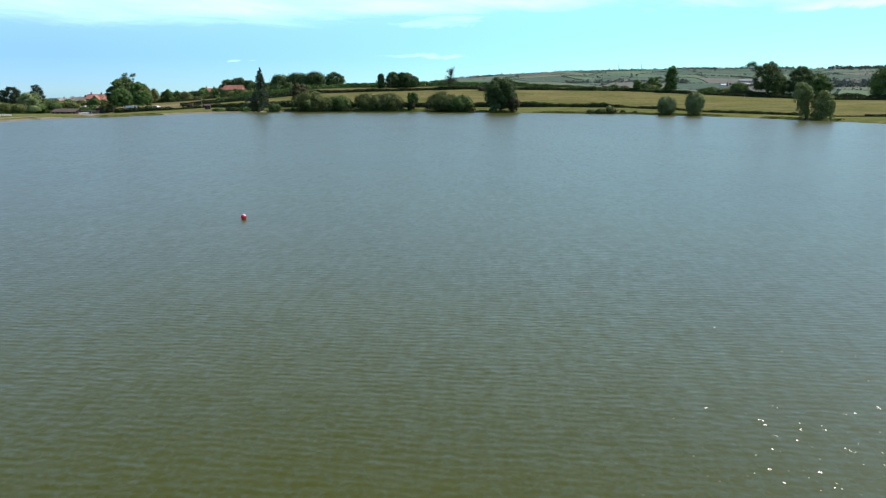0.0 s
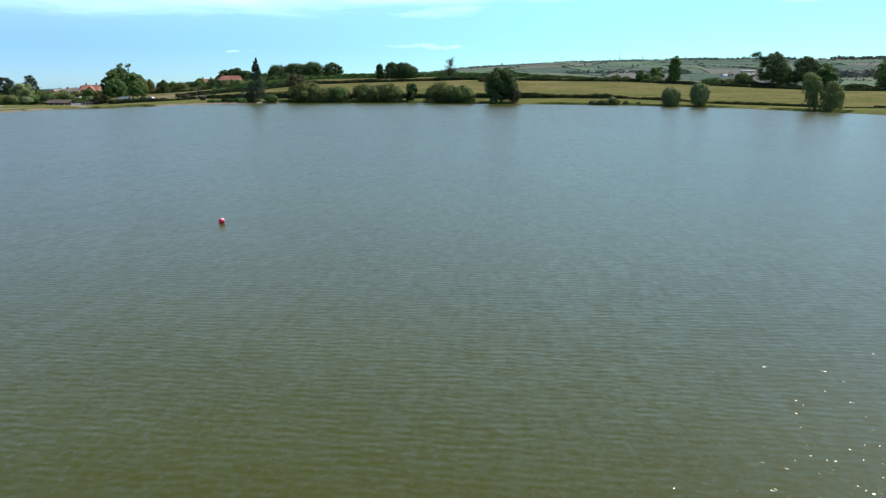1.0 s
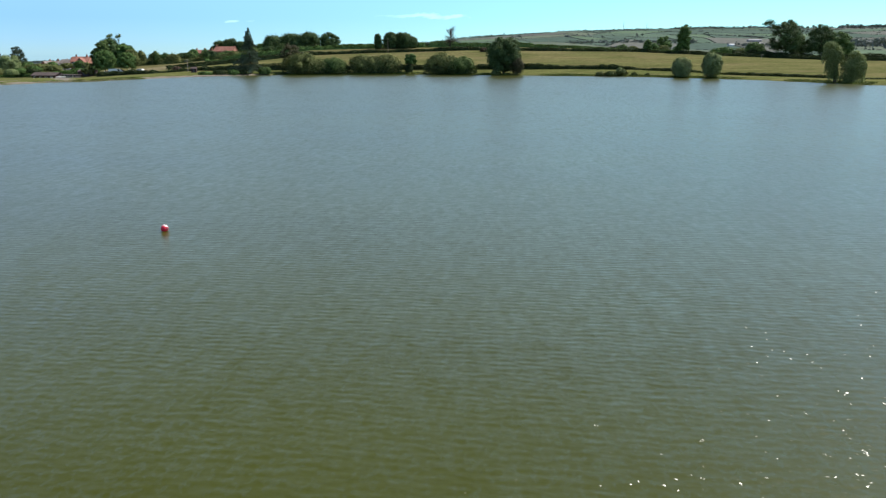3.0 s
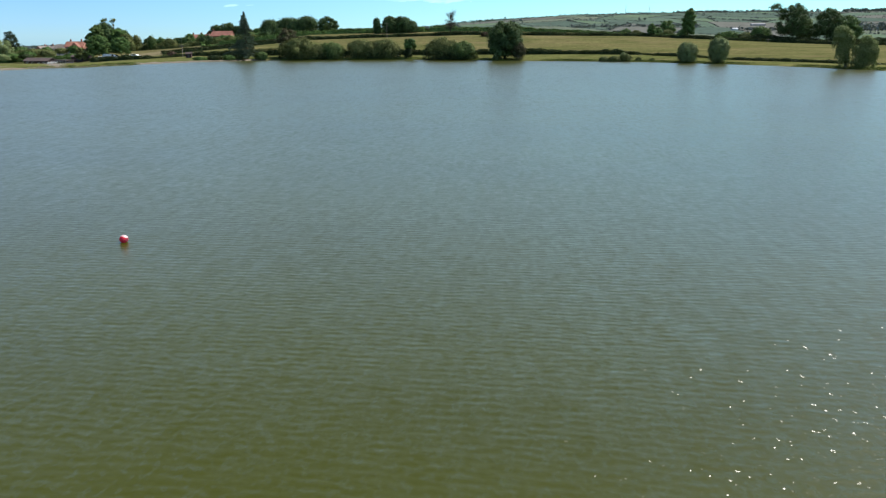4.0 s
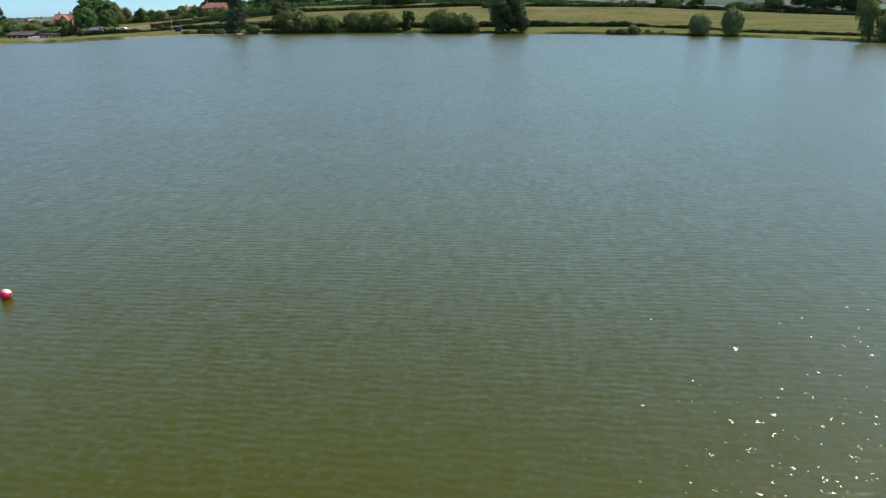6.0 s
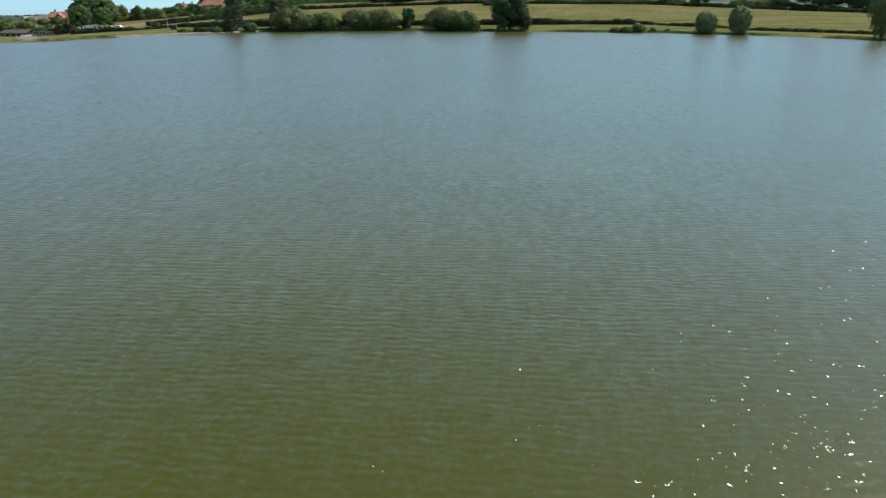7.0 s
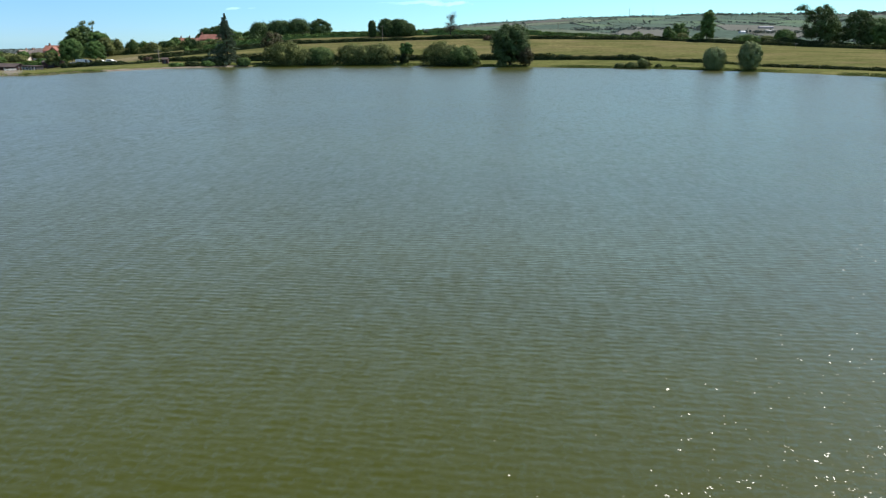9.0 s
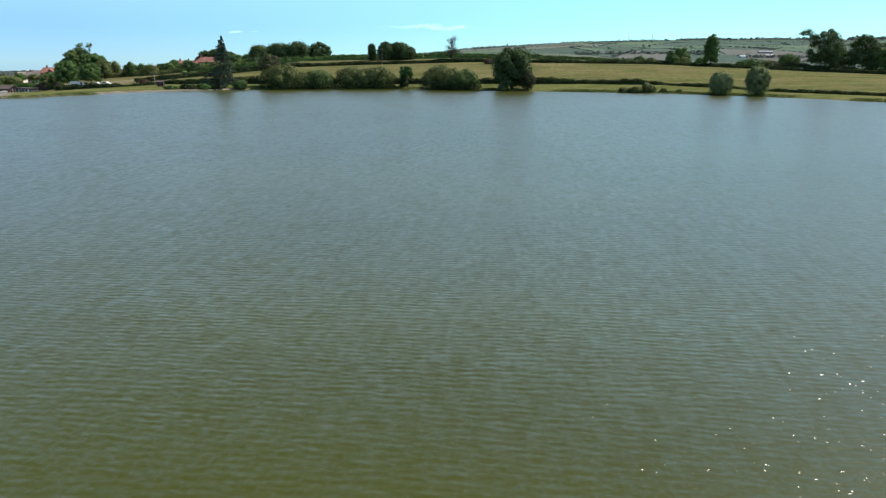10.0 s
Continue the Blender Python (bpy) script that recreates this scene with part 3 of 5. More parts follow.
# ---- plants ----
def trunk_mesh(rng, height, radius, limbs, lean=0.0):
    bm = bmesh.new()
    pts = [(0, 0, -0.3), (lean * 0.1, 0, height * 0.3), (lean * 0.5, rng.normal() * 0.15, height * 0.65), (lean, rng.normal() * 0.2, height)]
    tube(bm, pts, [radius * 1.35, radius, radius * 0.75, radius * 0.35], 8)
    for p in limbs:
        z0 = min(height * 0.9, max(height * 0.35, p[2] * 0.55))
        s = z0 / height
        a = Vector((lean * s * s, 0, z0))
        b = Vector(p[:3])
        mid = a.lerp(b, 0.5) + Vector((0, 0, -0.08 * (b - a).length))
        tube(bm, [a, mid, b], [radius * 0.5, radius * 0.32, radius * 0.1], 6)
    return bm


def crown_mesh(seed, lobes, n, size, shell=0.5, flat=0.35):
    """Leaves on the outer part of the lobes, and larger, sparser ones further in."""
    rng = np.random.default_rng(seed)
    p, d = lobe_points(rng, lobes, n, shell)
    mid = np.average(np.asarray(lobes)[:, :3], axis=0, weights=np.asarray(lobes)[:, 3])
    whole = p - mid
    d = d * 0.75 + 0.5 * whole / (np.linalg.norm(whole, axis=1)[:, None] + 1e-6)
    v, f = leaf_arrays(rng, p, size, flat, d)
    L = np.asarray(lobes, float)
    pick = rng.choice(len(L), n // 6, p=L[:, 3] ** 2 / (L[:, 3] ** 2).sum())
    q = rng.normal(size=(n // 6, 3))
    q = L[pick, :3] + q / np.linalg.norm(q, axis=1)[:, None] * (0.6 * rng.random((n // 6, 1)) ** 0.5) * L[pick, 3:6]
    v2, f2 = leaf_arrays(rng, q, size * 2.1, flat)
    return np_mesh("crown", np.concatenate([v, v2]), np.concatenate([f, f2 + len(v)]))


def broad_lobes(rng, w, h, low, count, spread=0.62):
    """Boughs of a broad crown w wide and h high that begins at height low: many clumps round a smaller heart."""
    H = (h - low) * 1.07
    out = [(0, 0, low + H * 0.48, w * 0.27, w * 0.27, H * 0.34)]
    n = int(count * 2.2)
    for i in range(n):
        a = 2.4 * i + rng.uniform(-0.45, 0.45)
        u = -0.92 + 1.90 * (i + 0.5) / n
        s = w * rng.uniform(0.10, 0.165)
        q = rng.uniform(0.72, 1.06)
        r = (w * 0.5 * spread / 0.62 - s * 0.8) * math.sqrt(max(0.03, 1 - max(u, -0.45) ** 2)) * q
        zz = low + H * 0.42 + (H * (0.58 if u > 0 else 0.42) - s * 0.6) * u * (0.55 + 0.45 * q)
        out.append((r * math.cos(a), r * math.sin(a), zz, s * 1.2, s * 1.2, s * 0.78))
    return out


def tree(name, x, y, w, h, seed, label, mat=None, low=0.12, count=12, leaves=5000, size=0.34, group="", base=None, trunk=0.03, lean=0.0, category="tree", shell=0.5, spread=0.62, extra=()):
    rng = np.random.default_rng(seed)
    z = (ground_z(x, y) if base is None else base) - 0.05
    root = thing(name, (x, y, z), label, category, group, 0.0 if extra else rng.uniform(0, 40))
    lobes = broad_lobes(rng, w, h, h * low, count, spread) + list(extra)
    part("trunk", trunk_mesh(rng, h * 0.72, max(0.12, h * trunk), lobes[1:int(count * 1.4):2] + list(extra), lean), M_BARK, root)
    part("crown", crown_mesh(seed, lobes, int(leaves * 1.5), size * 0.84, shell), mat or M_OAK, root)
    return root


def shrub(name, x, y, w, h, seed, label, mat, leaves=5000, size=0.3, count=9, group="", depth=0.7, category="shrub", dome=0.75, shade_skirt=0.0):
    """A bush that is leafy to the ground or the water."""
    rng = np.random.default_rng(seed)
    z = max(ground_z(x, y), 0.0) - 0.05
    root = thing(name, (x, y, z), label, category, group)
    lobes = [(0, 0, h * 0.46, w * 0.42, w * 0.42 * depth, h * 0.44), (0, 0, h * 0.18, w * 0.43, w * 0.43 * depth, h * 0.22)]
    for i in range(count * 2):
        a = i * 2.4 + rng.uniform(-0.4, 0.4)
        e = math.asin(min(0.98, (i + 0.5) / (count * 2)))
        s = min(w, h * 1.3) * rng.uniform(0.13, 0.2)
        q = rng.uniform(0.74, 0.98)
        rx = (w * 0.5 - s * 0.8) * q * (1.0 if dome > 0.85 else 1.06 - 0.1 * math.sin(e))
        lobes.append((rx * math.cos(e) * math.cos(a), rx * depth * math.cos(e) * math.sin(a), h * 0.3 + (h * 0.7 - s * 0.85) * math.sin(e) * q, s * 1.1, s, s * 0.9))
    bm = bmesh.new()
    for i in range(5):
        a = i * 1.26 + rng.uniform(-0.3, 0.3)
        tube(bm, [(0.3 * math.cos(a), 0.3 * math.sin(a), -0.2), (w * 0.1 * math.cos(a), w * 0.07 * math.sin(a), h * 0.35), (w * 0.24 * math.cos(a), w * 0.2 * math.sin(a), h * 0.72)], [0.14, 0.1, 0.03], 6)
    part("stems", bm, M_BARK, root)
    part("crown", crown_mesh(seed, lobes, int(leaves * 1.5), size * 0.84, 0.55, 0.2), mat, root)
    if shade_skirt:
        # dark leaves round the foot, standing for the shade under the bush
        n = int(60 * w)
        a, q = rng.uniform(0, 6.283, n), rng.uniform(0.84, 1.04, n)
        c = np.stack([w * 0.47 * q * np.cos(a), w * 0.47 * depth * q * np.sin(a), h * shade_skirt * rng.random(n) ** 1.3], 1)
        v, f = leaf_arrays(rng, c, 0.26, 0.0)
        part("low_leaves", np_mesh("low_leaves", v, f), M_HEDGE, root, "dark leaves round the foot, standing for shade")
    return root


def conifer(x, y, h, seed, label):
    """A tall old conifer: uneven tiers of drooping boughs with gaps between, longest low on its western side."""
    rng = np.random.default_rng(seed)
    root = thing("conifer", (x, y, ground_z(x, y) - 0.05), label, "tree")
    bm = bmesh.new()
    tube(bm, [(0, 0, -0.3), (0.1, 0, h * 0.4), (0, 0.1, h * 0.8), (0.05, 0, h * 0.99)], [0.42, 0.3, 0.14, 0.03], 9)
    pts = []
    z = h * 0.10
    while z < h * 0.985:
        u = z / h
        reach = float(np.interp(u, [0.08, 0.2, 0.32, 0.45, 0.6, 0.78, 0.92, 1.0], [4.2, 6.2, 5.6, 4.3, 3.2, 1.9, 0.85, 0.12])) * rng.uniform(0.75, 1.15)
        for k in range(int(rng.integers(5, 8)) if u < 0.85 else 4):
            a = rng.uniform(0, 6.283)
            west = max(0.0, -math.cos(a))
            r = reach * rng.uniform(0.65, 1.1) * (1.0 + (0.55 * west if u < 0.36 else 0.15 * west))
            droop = 0.34 if u < 0.5 else 0.1
            tip = Vector((r * math.cos(a), r * math.sin(a), z - r * rng.uniform(0.3, 1.0) * droop))
            mid = Vector((tip.x * 0.55, tip.y * 0.55, z + 0.12 * r * (0.2 if u < 0.5 else 1.0)))
            tube(bm, [(0, 0, z), mid, tip], [0.07, 0.045, 0.015], 5)
            n = int(26 + 52 * r)
            q = (0.12 + 0.88 * rng.random(n) ** 0.75)[:, None]
            base, m_, t_ = np.array([0, 0, z]), np.array(mid), np.array(tip)
            px_ = base * (1 - q) ** 2 + 2 * m_ * q * (1 - q) + t_ * q ** 2
            side = rng.normal(size=n) * 0.15 * (r * (1.05 - q[:, 0]) + 0.45)
            px_[:, 0] += -math.sin(a) * side
            px_[:, 1] += math.cos(a) * side
            px_[:, 2] += rng.normal(size=n) * 0.09 - 0.30 * np.abs(side) - rng.random(n) ** 3 * 0.45
            pts.append(px_)
        z += h * (0.038 if u < 0.6 else 0.027) * rng.uniform(0.75, 1.25)
    part("trunk", bm, M_BARK, root)
    v, f = leaf_arrays(rng, np.concatenate(pts), 0.17, 1.2)
    part("crown", np_mesh("crown", v, f), M_PINE, root)
    return root


def oval_willow(x, y, w, h, seed, label):
    """A close willow, leafy to the water: an even oval of upright twigs with a soft edge."""
    rng = np.random.default_rng(seed)
    root = thing("willow", (x, y, max(ground_z(x, y), 0.0) - 0.05), label, "willow", "round willows on the bank")
    lobes = [(0, 0, h * 0.53, w * 0.47, w * 0.47, h * 0.45), (0, 0, h * 0.22, w * 0.42, w * 0.42, h * 0.24)]
    for i in range(26):
        a, u = 2.4 * i, -0.7 + 1.6 * (i + 0.5) / 26
        r = w * 0.40 * math.sqrt(1 - u * u) * rng.uniform(0.85, 1.0)
        lobes.append((r * math.cos(a), r * math.sin(a), h * (0.52 + 0.40 * u), w * 0.1, w * 0.1, h * 0.11))
    part("trunk", trunk_mesh(rng, h * 0.7, 0.2, lobes[4:20:3]), M_BARK, root)
    part("crown", crown_mesh(seed, lobes, 14000, 0.17, 0.6, 0.1), M_WILLOW, root)
    return root


def weeping_willow(x, y, stem, lobes, seed, label, strands=340):
    """A willow whose twigs hang from its boughs: stem is the line of its trunk, lobes the boughs (place and half sizes)."""
    rng = np.random.default_rng(seed)
    root = thing("willow", (x, y, 0.25), label, "willow", "willows over the water")
    bm = bmesh.new()
    tube(bm, stem, [0.5, 0.36, 0.26, 0.12][:len(stem)], 9)
    fork = Vector(stem[len(stem) // 2])
    for L in lobes:
        c = Vector(L[:3])
        tube(bm, [fork, fork.lerp(c, 0.5) + Vector((0, 0, 0.3)), c], [0.2, 0.12, 0.04], 6)
    part("trunk", bm, M_BARK, root)
    A = np.asarray(lobes, float)
    p, d = lobe_points(rng, A, 5200, 0.5)
    keep = p[:, 2] > 0.25
    p, d = p[keep], d[keep]
    v, f = leaf_arrays(rng, p, 0.2, 0.3, d)
    part("crown", np_mesh("crown", v, f), M_WEEP, root)
    # hanging twigs, each a line of leaves
    pick = rng.choice(len(A), strands, p=A[:, 3] * A[:, 4] / (A[:, 3] * A[:, 4]).sum())
    ang_ = rng.uniform(0, 6.283, strands)
    top = A[pick, :3] + np.stack([np.cos(ang_) * A[pick, 3] * 0.95, np.sin(ang_) * A[pick, 4] * 0.95, rng.uniform(-0.3, 0.5, strands) * A[pick, 5]], 1)
    run = np.minimum(rng.uniform(1.2, 4.2, strands), top[:, 2] - 0.3).clip(0.3)
    k = 22
    q = (np.arange(k) + rng.random((strands, k))) / k
    c = np.repeat(top[:, None], k, 1)
    c[..., 2] -= q * run[:, None]
    c[..., :2] += rng.normal(size=(strands, k, 2)) * 0.12 + (q ** 1.5)[..., None] * rng.normal(size=(strands, 1, 2)) * 0.25
    v, f = leaf_arrays(rng, c.reshape(-1, 3), 0.15, -0.4)
    part("trailing_foliage", np_mesh("trailing_foliage", v, f), M_WEEP, root)
    return root


def along(line, step):
    """Points every step metres along a polyline, with the way across."""
    out, across = [], []
    L = [np.array(p, float) for p in line]
    for a, b in zip(L, L[1:]):
        n = max(1, int(np.linalg.norm(b - a) / step))
        d = (b - a) / np.linalg.norm(b - a)
        for i in range(n):
            out.append(a + (b - a) * i / n)
            across.append((-d[1], d[0]))
    return np.array(out), np.array(across)


def hedge(line, h, w, seed, label, mat=None, dens=110, size=0.27, ragged=0.35, gaps=0.0, taper=(0, 1, 1.0)):
    """A hedge along a line: clipped in places, with bushes growing out of it."""
    rng = np.random.default_rng(seed)
    p, n = along(line, 1.0)
    top = h * (1 + ragged * np.array([noise.noise(Vector((q[0] * 0.06, q[1] * 0.06, seed))) + 0.6 * noise.noise(Vector((q[0] * 0.3, q[1] * 0.3, seed + 5))) for q in p]))
    top *= np.interp(p[:, 0], [-400, taper[0], taper[1], 400], [1, 1, taper[2], taper[2]])
    open_ = np.array([noise.noise(Vector((q[0] * 0.05, q[1] * 0.05, seed + 9))) for q in p]) < -0.5 + gaps
    top[open_] *= 0.25
    pick = rng.integers(0, len(p), len(p) * dens)
    u, v = rng.uniform(-1, 1, len(pick)), rng.random(len(pick)) ** 0.6
    rad = w * 0.5 * (1 - 0.45 * v ** 3)
    j = p[pick] + n[pick] * (u * rad)[:, None] + rng.normal(size=(len(pick), 2)) * 0.35
    z = land(j[:, 0], j[:, 1]) + v * top[pick] + rng.normal(size=len(pick)) * 0.08
    c = np.stack([j[:, 0], j[:, 1], z], 1)
    vv, ff = leaf_arrays(rng, c, size, 0.3)
    # woody core under the leaves
    gz0 = land(p[:, 0], p[:, 1])
    cv = []
    for s, k in ((-1, 0.0), (-0.75, 0.72), (0.75, 0.72), (1, 0.0)):
        q = p + n * (s * w * 0.36)
        cv.append(np.stack([q[:, 0], q[:, 1], gz0 - 0.1 + k * top], 1))
    core = np.stack(cv, 1).reshape(-1, 3)
    m = np.arange(len(p) - 1) * 4
    cf = np.concatenate([np.stack([m + a, m + a + 4, m + a + 5, m + a + 1], 1) for a in range(3)])
    ff = np.concatenate([ff, cf + len(vv)])
    vv = np.concatenate([vv, core])
    ob = part("hedge", np_mesh("hedge", vv, ff), mat or M_HEDGE)
    return tagged(ob, label, "hedge", kind="stuff")


hedge(LOWER, 1.8, 2.2, 3, "dark unclipped field hedge above the grassy bank", ragged=0.8, taper=(20, 70, 0.36))
hedge([(-150, 395)] + UPPER[3:], 1.5, 2.4, 4, "dark clipped hedge along the top of the meadow", ragged=0.5)
hedge([(-175, 420), (-140, 424), (-100, 434), (-60, 440), (0, 441), (60, 438), (110, 436), (180, 430)], 2.3, 3.4, 5, "tall mixed hedge on the hill crest", M_OAK, dens=120, size=0.3, ragged=0.6, taper=(5, 45, 0.3))
hedge([(-172, 366), (-150, 378), (-128, 390), (-112, 397)], 2.0, 2.2, 6, "low hedge climbing between two pastures")
hedge([(-140, 458), (-110, 458), (-60, 462), (-10, 465), (40, 466), (90, 458)], 1.9, 4.0, 7, "line of bushes behind the crest field", ragged=0.6, dens=40, size=0.34)

# a dark leafy strip stands for both the hedge and the oaks' shade
hedge([(112, 405.5), (135, 404), (160, 401), (190, 397), (215, 394)], 2.4, 4.0, 8, "dark leafy strip standing for hedge and shade below the field oaks", dens=120, size=0.3, ragged=0.5).name = "low_leaves"

# waterside trees and bushes
tree("oak_tree", -4.4, 323.5, 15.2, 14.6, 11, "large dark oak with branches down to the water's edge", M_DARKOAK, 0.03, 18, 11500, 0.3, spread=0.66, extra=[(-3.7, 0, 4.2, 2.9, 2.8, 2.8), (-1.2, -0.6, 2.4, 2.8, 2.6, 2.2), (3.0, 0, 4.6, 2.9, 2.8, 2.9), (1.2, -0.5, 2.2, 2.6, 2.6, 2.0), (-4.6, 0, 10.2, 3.0, 3.0, 2.4), (4.6, 0.5, 9.8, 2.9, 2.8, 2.5), (-2.2, 0, 12.3, 2.9, 2.9, 1.7), (2.0, 0, 12.5, 2.7, 2.7, 1.6)])
shrub("low_bush", -7.5, 320.8, 4.2, 3.2, 14, "small light green bush at the foot of the oak", M_WILLOW, 1500, 0.2)
shrub("shrub", 1.0, 320.8, 7.0, 7.6, 12, "brownish bush beside the oak at the waterside", M_DRAB, 2200, 0.26)
conifer(-115.2, 327.5, 19.9, 13, "tall dark pointed conifer standing on the lake bank")
for i, (x, y, w, h) in enumerate([(-131, 315.5, 7, 1.6), (-126, 318.5, 7, 2.2), (-121, 321.0, 6, 2.4), (-117.5, 323.5, 5, 2.6)]):
    shrub("bank_bush", x, y, w, h, 260 + i, "low dark bush along the waterline by the conifer", M_HEDGE if i % 2 else M_OAK, 1500, 0.22, 7, "bushes by the conifer")
G = "sallow bushes at the water's edge"
for i, (x, y, w, h, s) in enumerate([(-93, 331.5, 20, 9.9, 21), (-80, 334, 14, 7.6, 22), (-66.5, 336.5, 16, 8.9, 23), (-56.5, 337, 14.5, 8.8, 24), (-31.5, 329.5, 16, 9.7, 25), (-22.5, 327.5, 14.5, 7.8, 26), (-86, 333, 11, 6.4, 35), (-61.5, 336, 10, 7.6, 36), (-27, 328, 11, 8.2, 37)]):
    shrub("sallow_bush", x, y, w, h, s, "broad grey-green sallow bush overhanging the lake", M_GREEN if i in (1, 5) else M_BUSH, 8000, 0.27, 11, G, shade_skirt=0.34)
tree("small_tree", -45.8, 338, 6.0, 8.2, 27, "small round tree between two waterside bushes", M_OAK, 0.4, 8, 2600, 0.28)
shrub("low_bush", -46.6, 336.4, 4.4, 4.2, 28, "low dark bush on the bank", M_HEDGE, 1600, 0.24)
tree("thin_tree", -100, 337.5, 9.5, 12.0, 29, "thin brownish tree behind the waterside bushes", M_DRAB, 0.2, 12, 3600, 0.26, shell=0.3)
shrub("low_bush", -108.5, 326.5, 6.5, 3.6, 30, "light green bush beside the conifer", M_GREEN, 2200, 0.24)
G = "round willows on the bank"
oval_willow(61.2, 291.0, 7.9, 7.3, 31, "round grey-green willow bush at the waterline")
oval_willow(70.4, 285.6, 7.7, 8.9, 32, "dense upright silvery willow at the waterline")
weeping_willow(97.0, 247.0, [(0, 0, -0.3), (-0.4, 0, 3.0), (-1.2, 0, 6.5), (-2.2, 0, 10.2)],
               [(-2.6, 0, 10.8, 1.9, 2.1, 1.3), (-0.8, 0.4, 9.6, 1.8, 2.1, 1.4), (-2.9, -0.3, 8.8, 1.7, 2.0, 1.6), (-0.6, -0.4, 7.6, 1.9, 2.2, 2.0), (-1.6, 0, 5.6, 1.7, 1.9, 2.2), (-0.7, 0.2, 3.0, 1.5, 1.8, 2.2)],
               33, "leaning weeping willow with trailing branches over the water")
weeping_willow(100.8, 245.4, [(0, 0, -0.3), (0.1, 0, 2.6), (0, 0, 5.4), (-0.3, 0, 7.8)],
               [(0.3, 0, 8.0, 1.8, 2.0, 1.4), (1.3, 0.3, 6.8, 2.1, 2.2, 1.7), (-1.3, -0.2, 5.4, 1.9, 2.1, 2.0), (1.7, 0, 5.0, 2.1, 2.3, 2.0), (0.2, -0.6, 4.6, 2.6, 2.4, 2.2), (1.5, 0.2, 2.4, 2.4, 2.2, 2.0), (-0.9, 0, 2.0, 2.0, 2.0, 1.8)],
               34, "broad weeping willow with trailing branches over the water")
for i, (x, y, w, h, m) in enumerate([(34, 308.2, 5, 1.7, M_BUSH), (38, 306.9, 6, 2.2, M_BUSH), (42, 307.0, 5.5, 2.6, M_BUSH), (41.5, 309.0, 3.6, 3.3, M_WILLOW), (46.5, 305.0, 2.2, 1.3, M_BUSH), (51, 302.0, 1.8, 1.0, M_BUSH)]):
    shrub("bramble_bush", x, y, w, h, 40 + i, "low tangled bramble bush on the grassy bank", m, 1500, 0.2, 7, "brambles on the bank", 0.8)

# hilltop trees on the east side
G = "field oaks on the hedge line"
tree("oak_tree", 138.6, 408, 15.0, 18.6, 51, "spreading field oak with one long limb reaching out", M_DARKOAK, 0.10, 17, 6600, 0.33, G, spread=0.66, extra=[(-8.8, 1.0, 17.4, 3.0, 2.8, 1.7), (5.6, 0, 5.2, 3.4, 3.4, 2.4), (-5.4, 0, 5.8, 3.4, 3.4, 2.4), (0.5, -2.5, 4.2, 3.4, 3.0, 2.2), (-6.4, 0.6, 15.4, 2.8, 2.4, 1.9), (-11.0, 1.0, 16.8, 1.8, 1.7, 1.0)])
tree("oak_tree", 156.0, 409, 14.5, 16.6, 53, "spreading field oak on the hedge line", M_DARKOAK, 0.11, 16, 5600, 0.33, G, spread=0.66, extra=[(5.6, 0, 4.8, 3.4, 3.4, 2.4), (-5.6, 0, 5.0, 3.4, 3.4, 2.4), (0, -2.5, 4.0, 3.6, 3.0, 2.2)])
tree("oak_tree", 164.5, 408, 14.0, 13.6, 54, "spreading field oak on the hedge line", M_OAK, 0.03, 15, 7000, 0.36, G, spread=0.66)
tree("oak_tree", 200, 404, 21, 17, 55, "spreading field oak on the hedge line", M_OAK, 0.03, 17, 9000, 0.38, G)
tree("ash_tree", 147.5, 416, 9, 11.5, 250, "light green ash tree behind the field oaks", M_GREEN, 0.06, 13, 3600, 0.32)
shrub("round_bush", 128.5, 424, 12.5, 7.6, 251, "dense dark round bush beside the field oaks", M_OAK, 4200, 0.32, 10)
tree("poplar", 87.4, 408, 8.6, 14.2, 56, "narrow upright tree in the upper hedge", M_OAK, 0.08, 16, 4200, 0.34, "", spread=0.5)
tree("hedge_tree", 69.2, 408, 5.2, 6.2, 57, "small dark tree in the upper hedge", M_OAK, 0.1, 8, 1800, 0.34)
tree("round_tree", 107, 560, 14.5, 15.6, 58, "round tree beyond the hill crest", M_OAK, 0.1, 10, 3000, 0.5, base=3)
for i, (x, w, h) in enumerate([(67, 9, 4.6), (74, 7, 3.8), (86, 8, 5.2), (93, 10, 4.4), (101, 8, 3.8)]):
    shrub("field_bush", x, 482 + 3 * (i % 2), w, h + 9.2 - ground_z(x, 482), 180 + i, "dark leafy bush beyond the upper field", (M_OAK, M_BUSH)[i % 2], 1800, 0.36, 7, "bushes beyond the upper field")
shrub("thicket", 128, 480, 18, 6.5, 59, "wide thicket behind the upper field", M_OAK, 3000, 0.4)
shrub("thicket", 145, 500, 16, 7, 60, "wide thicket behind the upper field", M_BUSH, 3000, 0.4)

# trees on the crest and hilltop
G = "hilltop wood"
for i, (x, y, w, h, b) in enumerate([(-161.5, 492, 10, 6.6, 12.5), (-157, 486, 16, 9.2, 12.5), (-149.5, 490, 16.5, 8.8, 12.6), (-142.5, 480, 17, 10.0, 12.6), (-136, 472, 13, 7.4, 12.6), (-128.5, 473, 16, 11.1, 12.2)]):
    shrub("broadleaf_tree", x, y, w, h + b - ground_z(x, y), 61 + i, "dense dark broadleaf tree on the hilltop", M_DARKOAK, 4200, 0.4, 10, G, 0.85, "tree", 0.72)
tree("broadleaf_tree", -111.6, 456, 12.8, 9.6, 66, "single round broadleaf tree on the hilltop", M_DARKOAK, 0.05, 12, 3600, 0.38, base=11)
G = "trees behind the meadow"
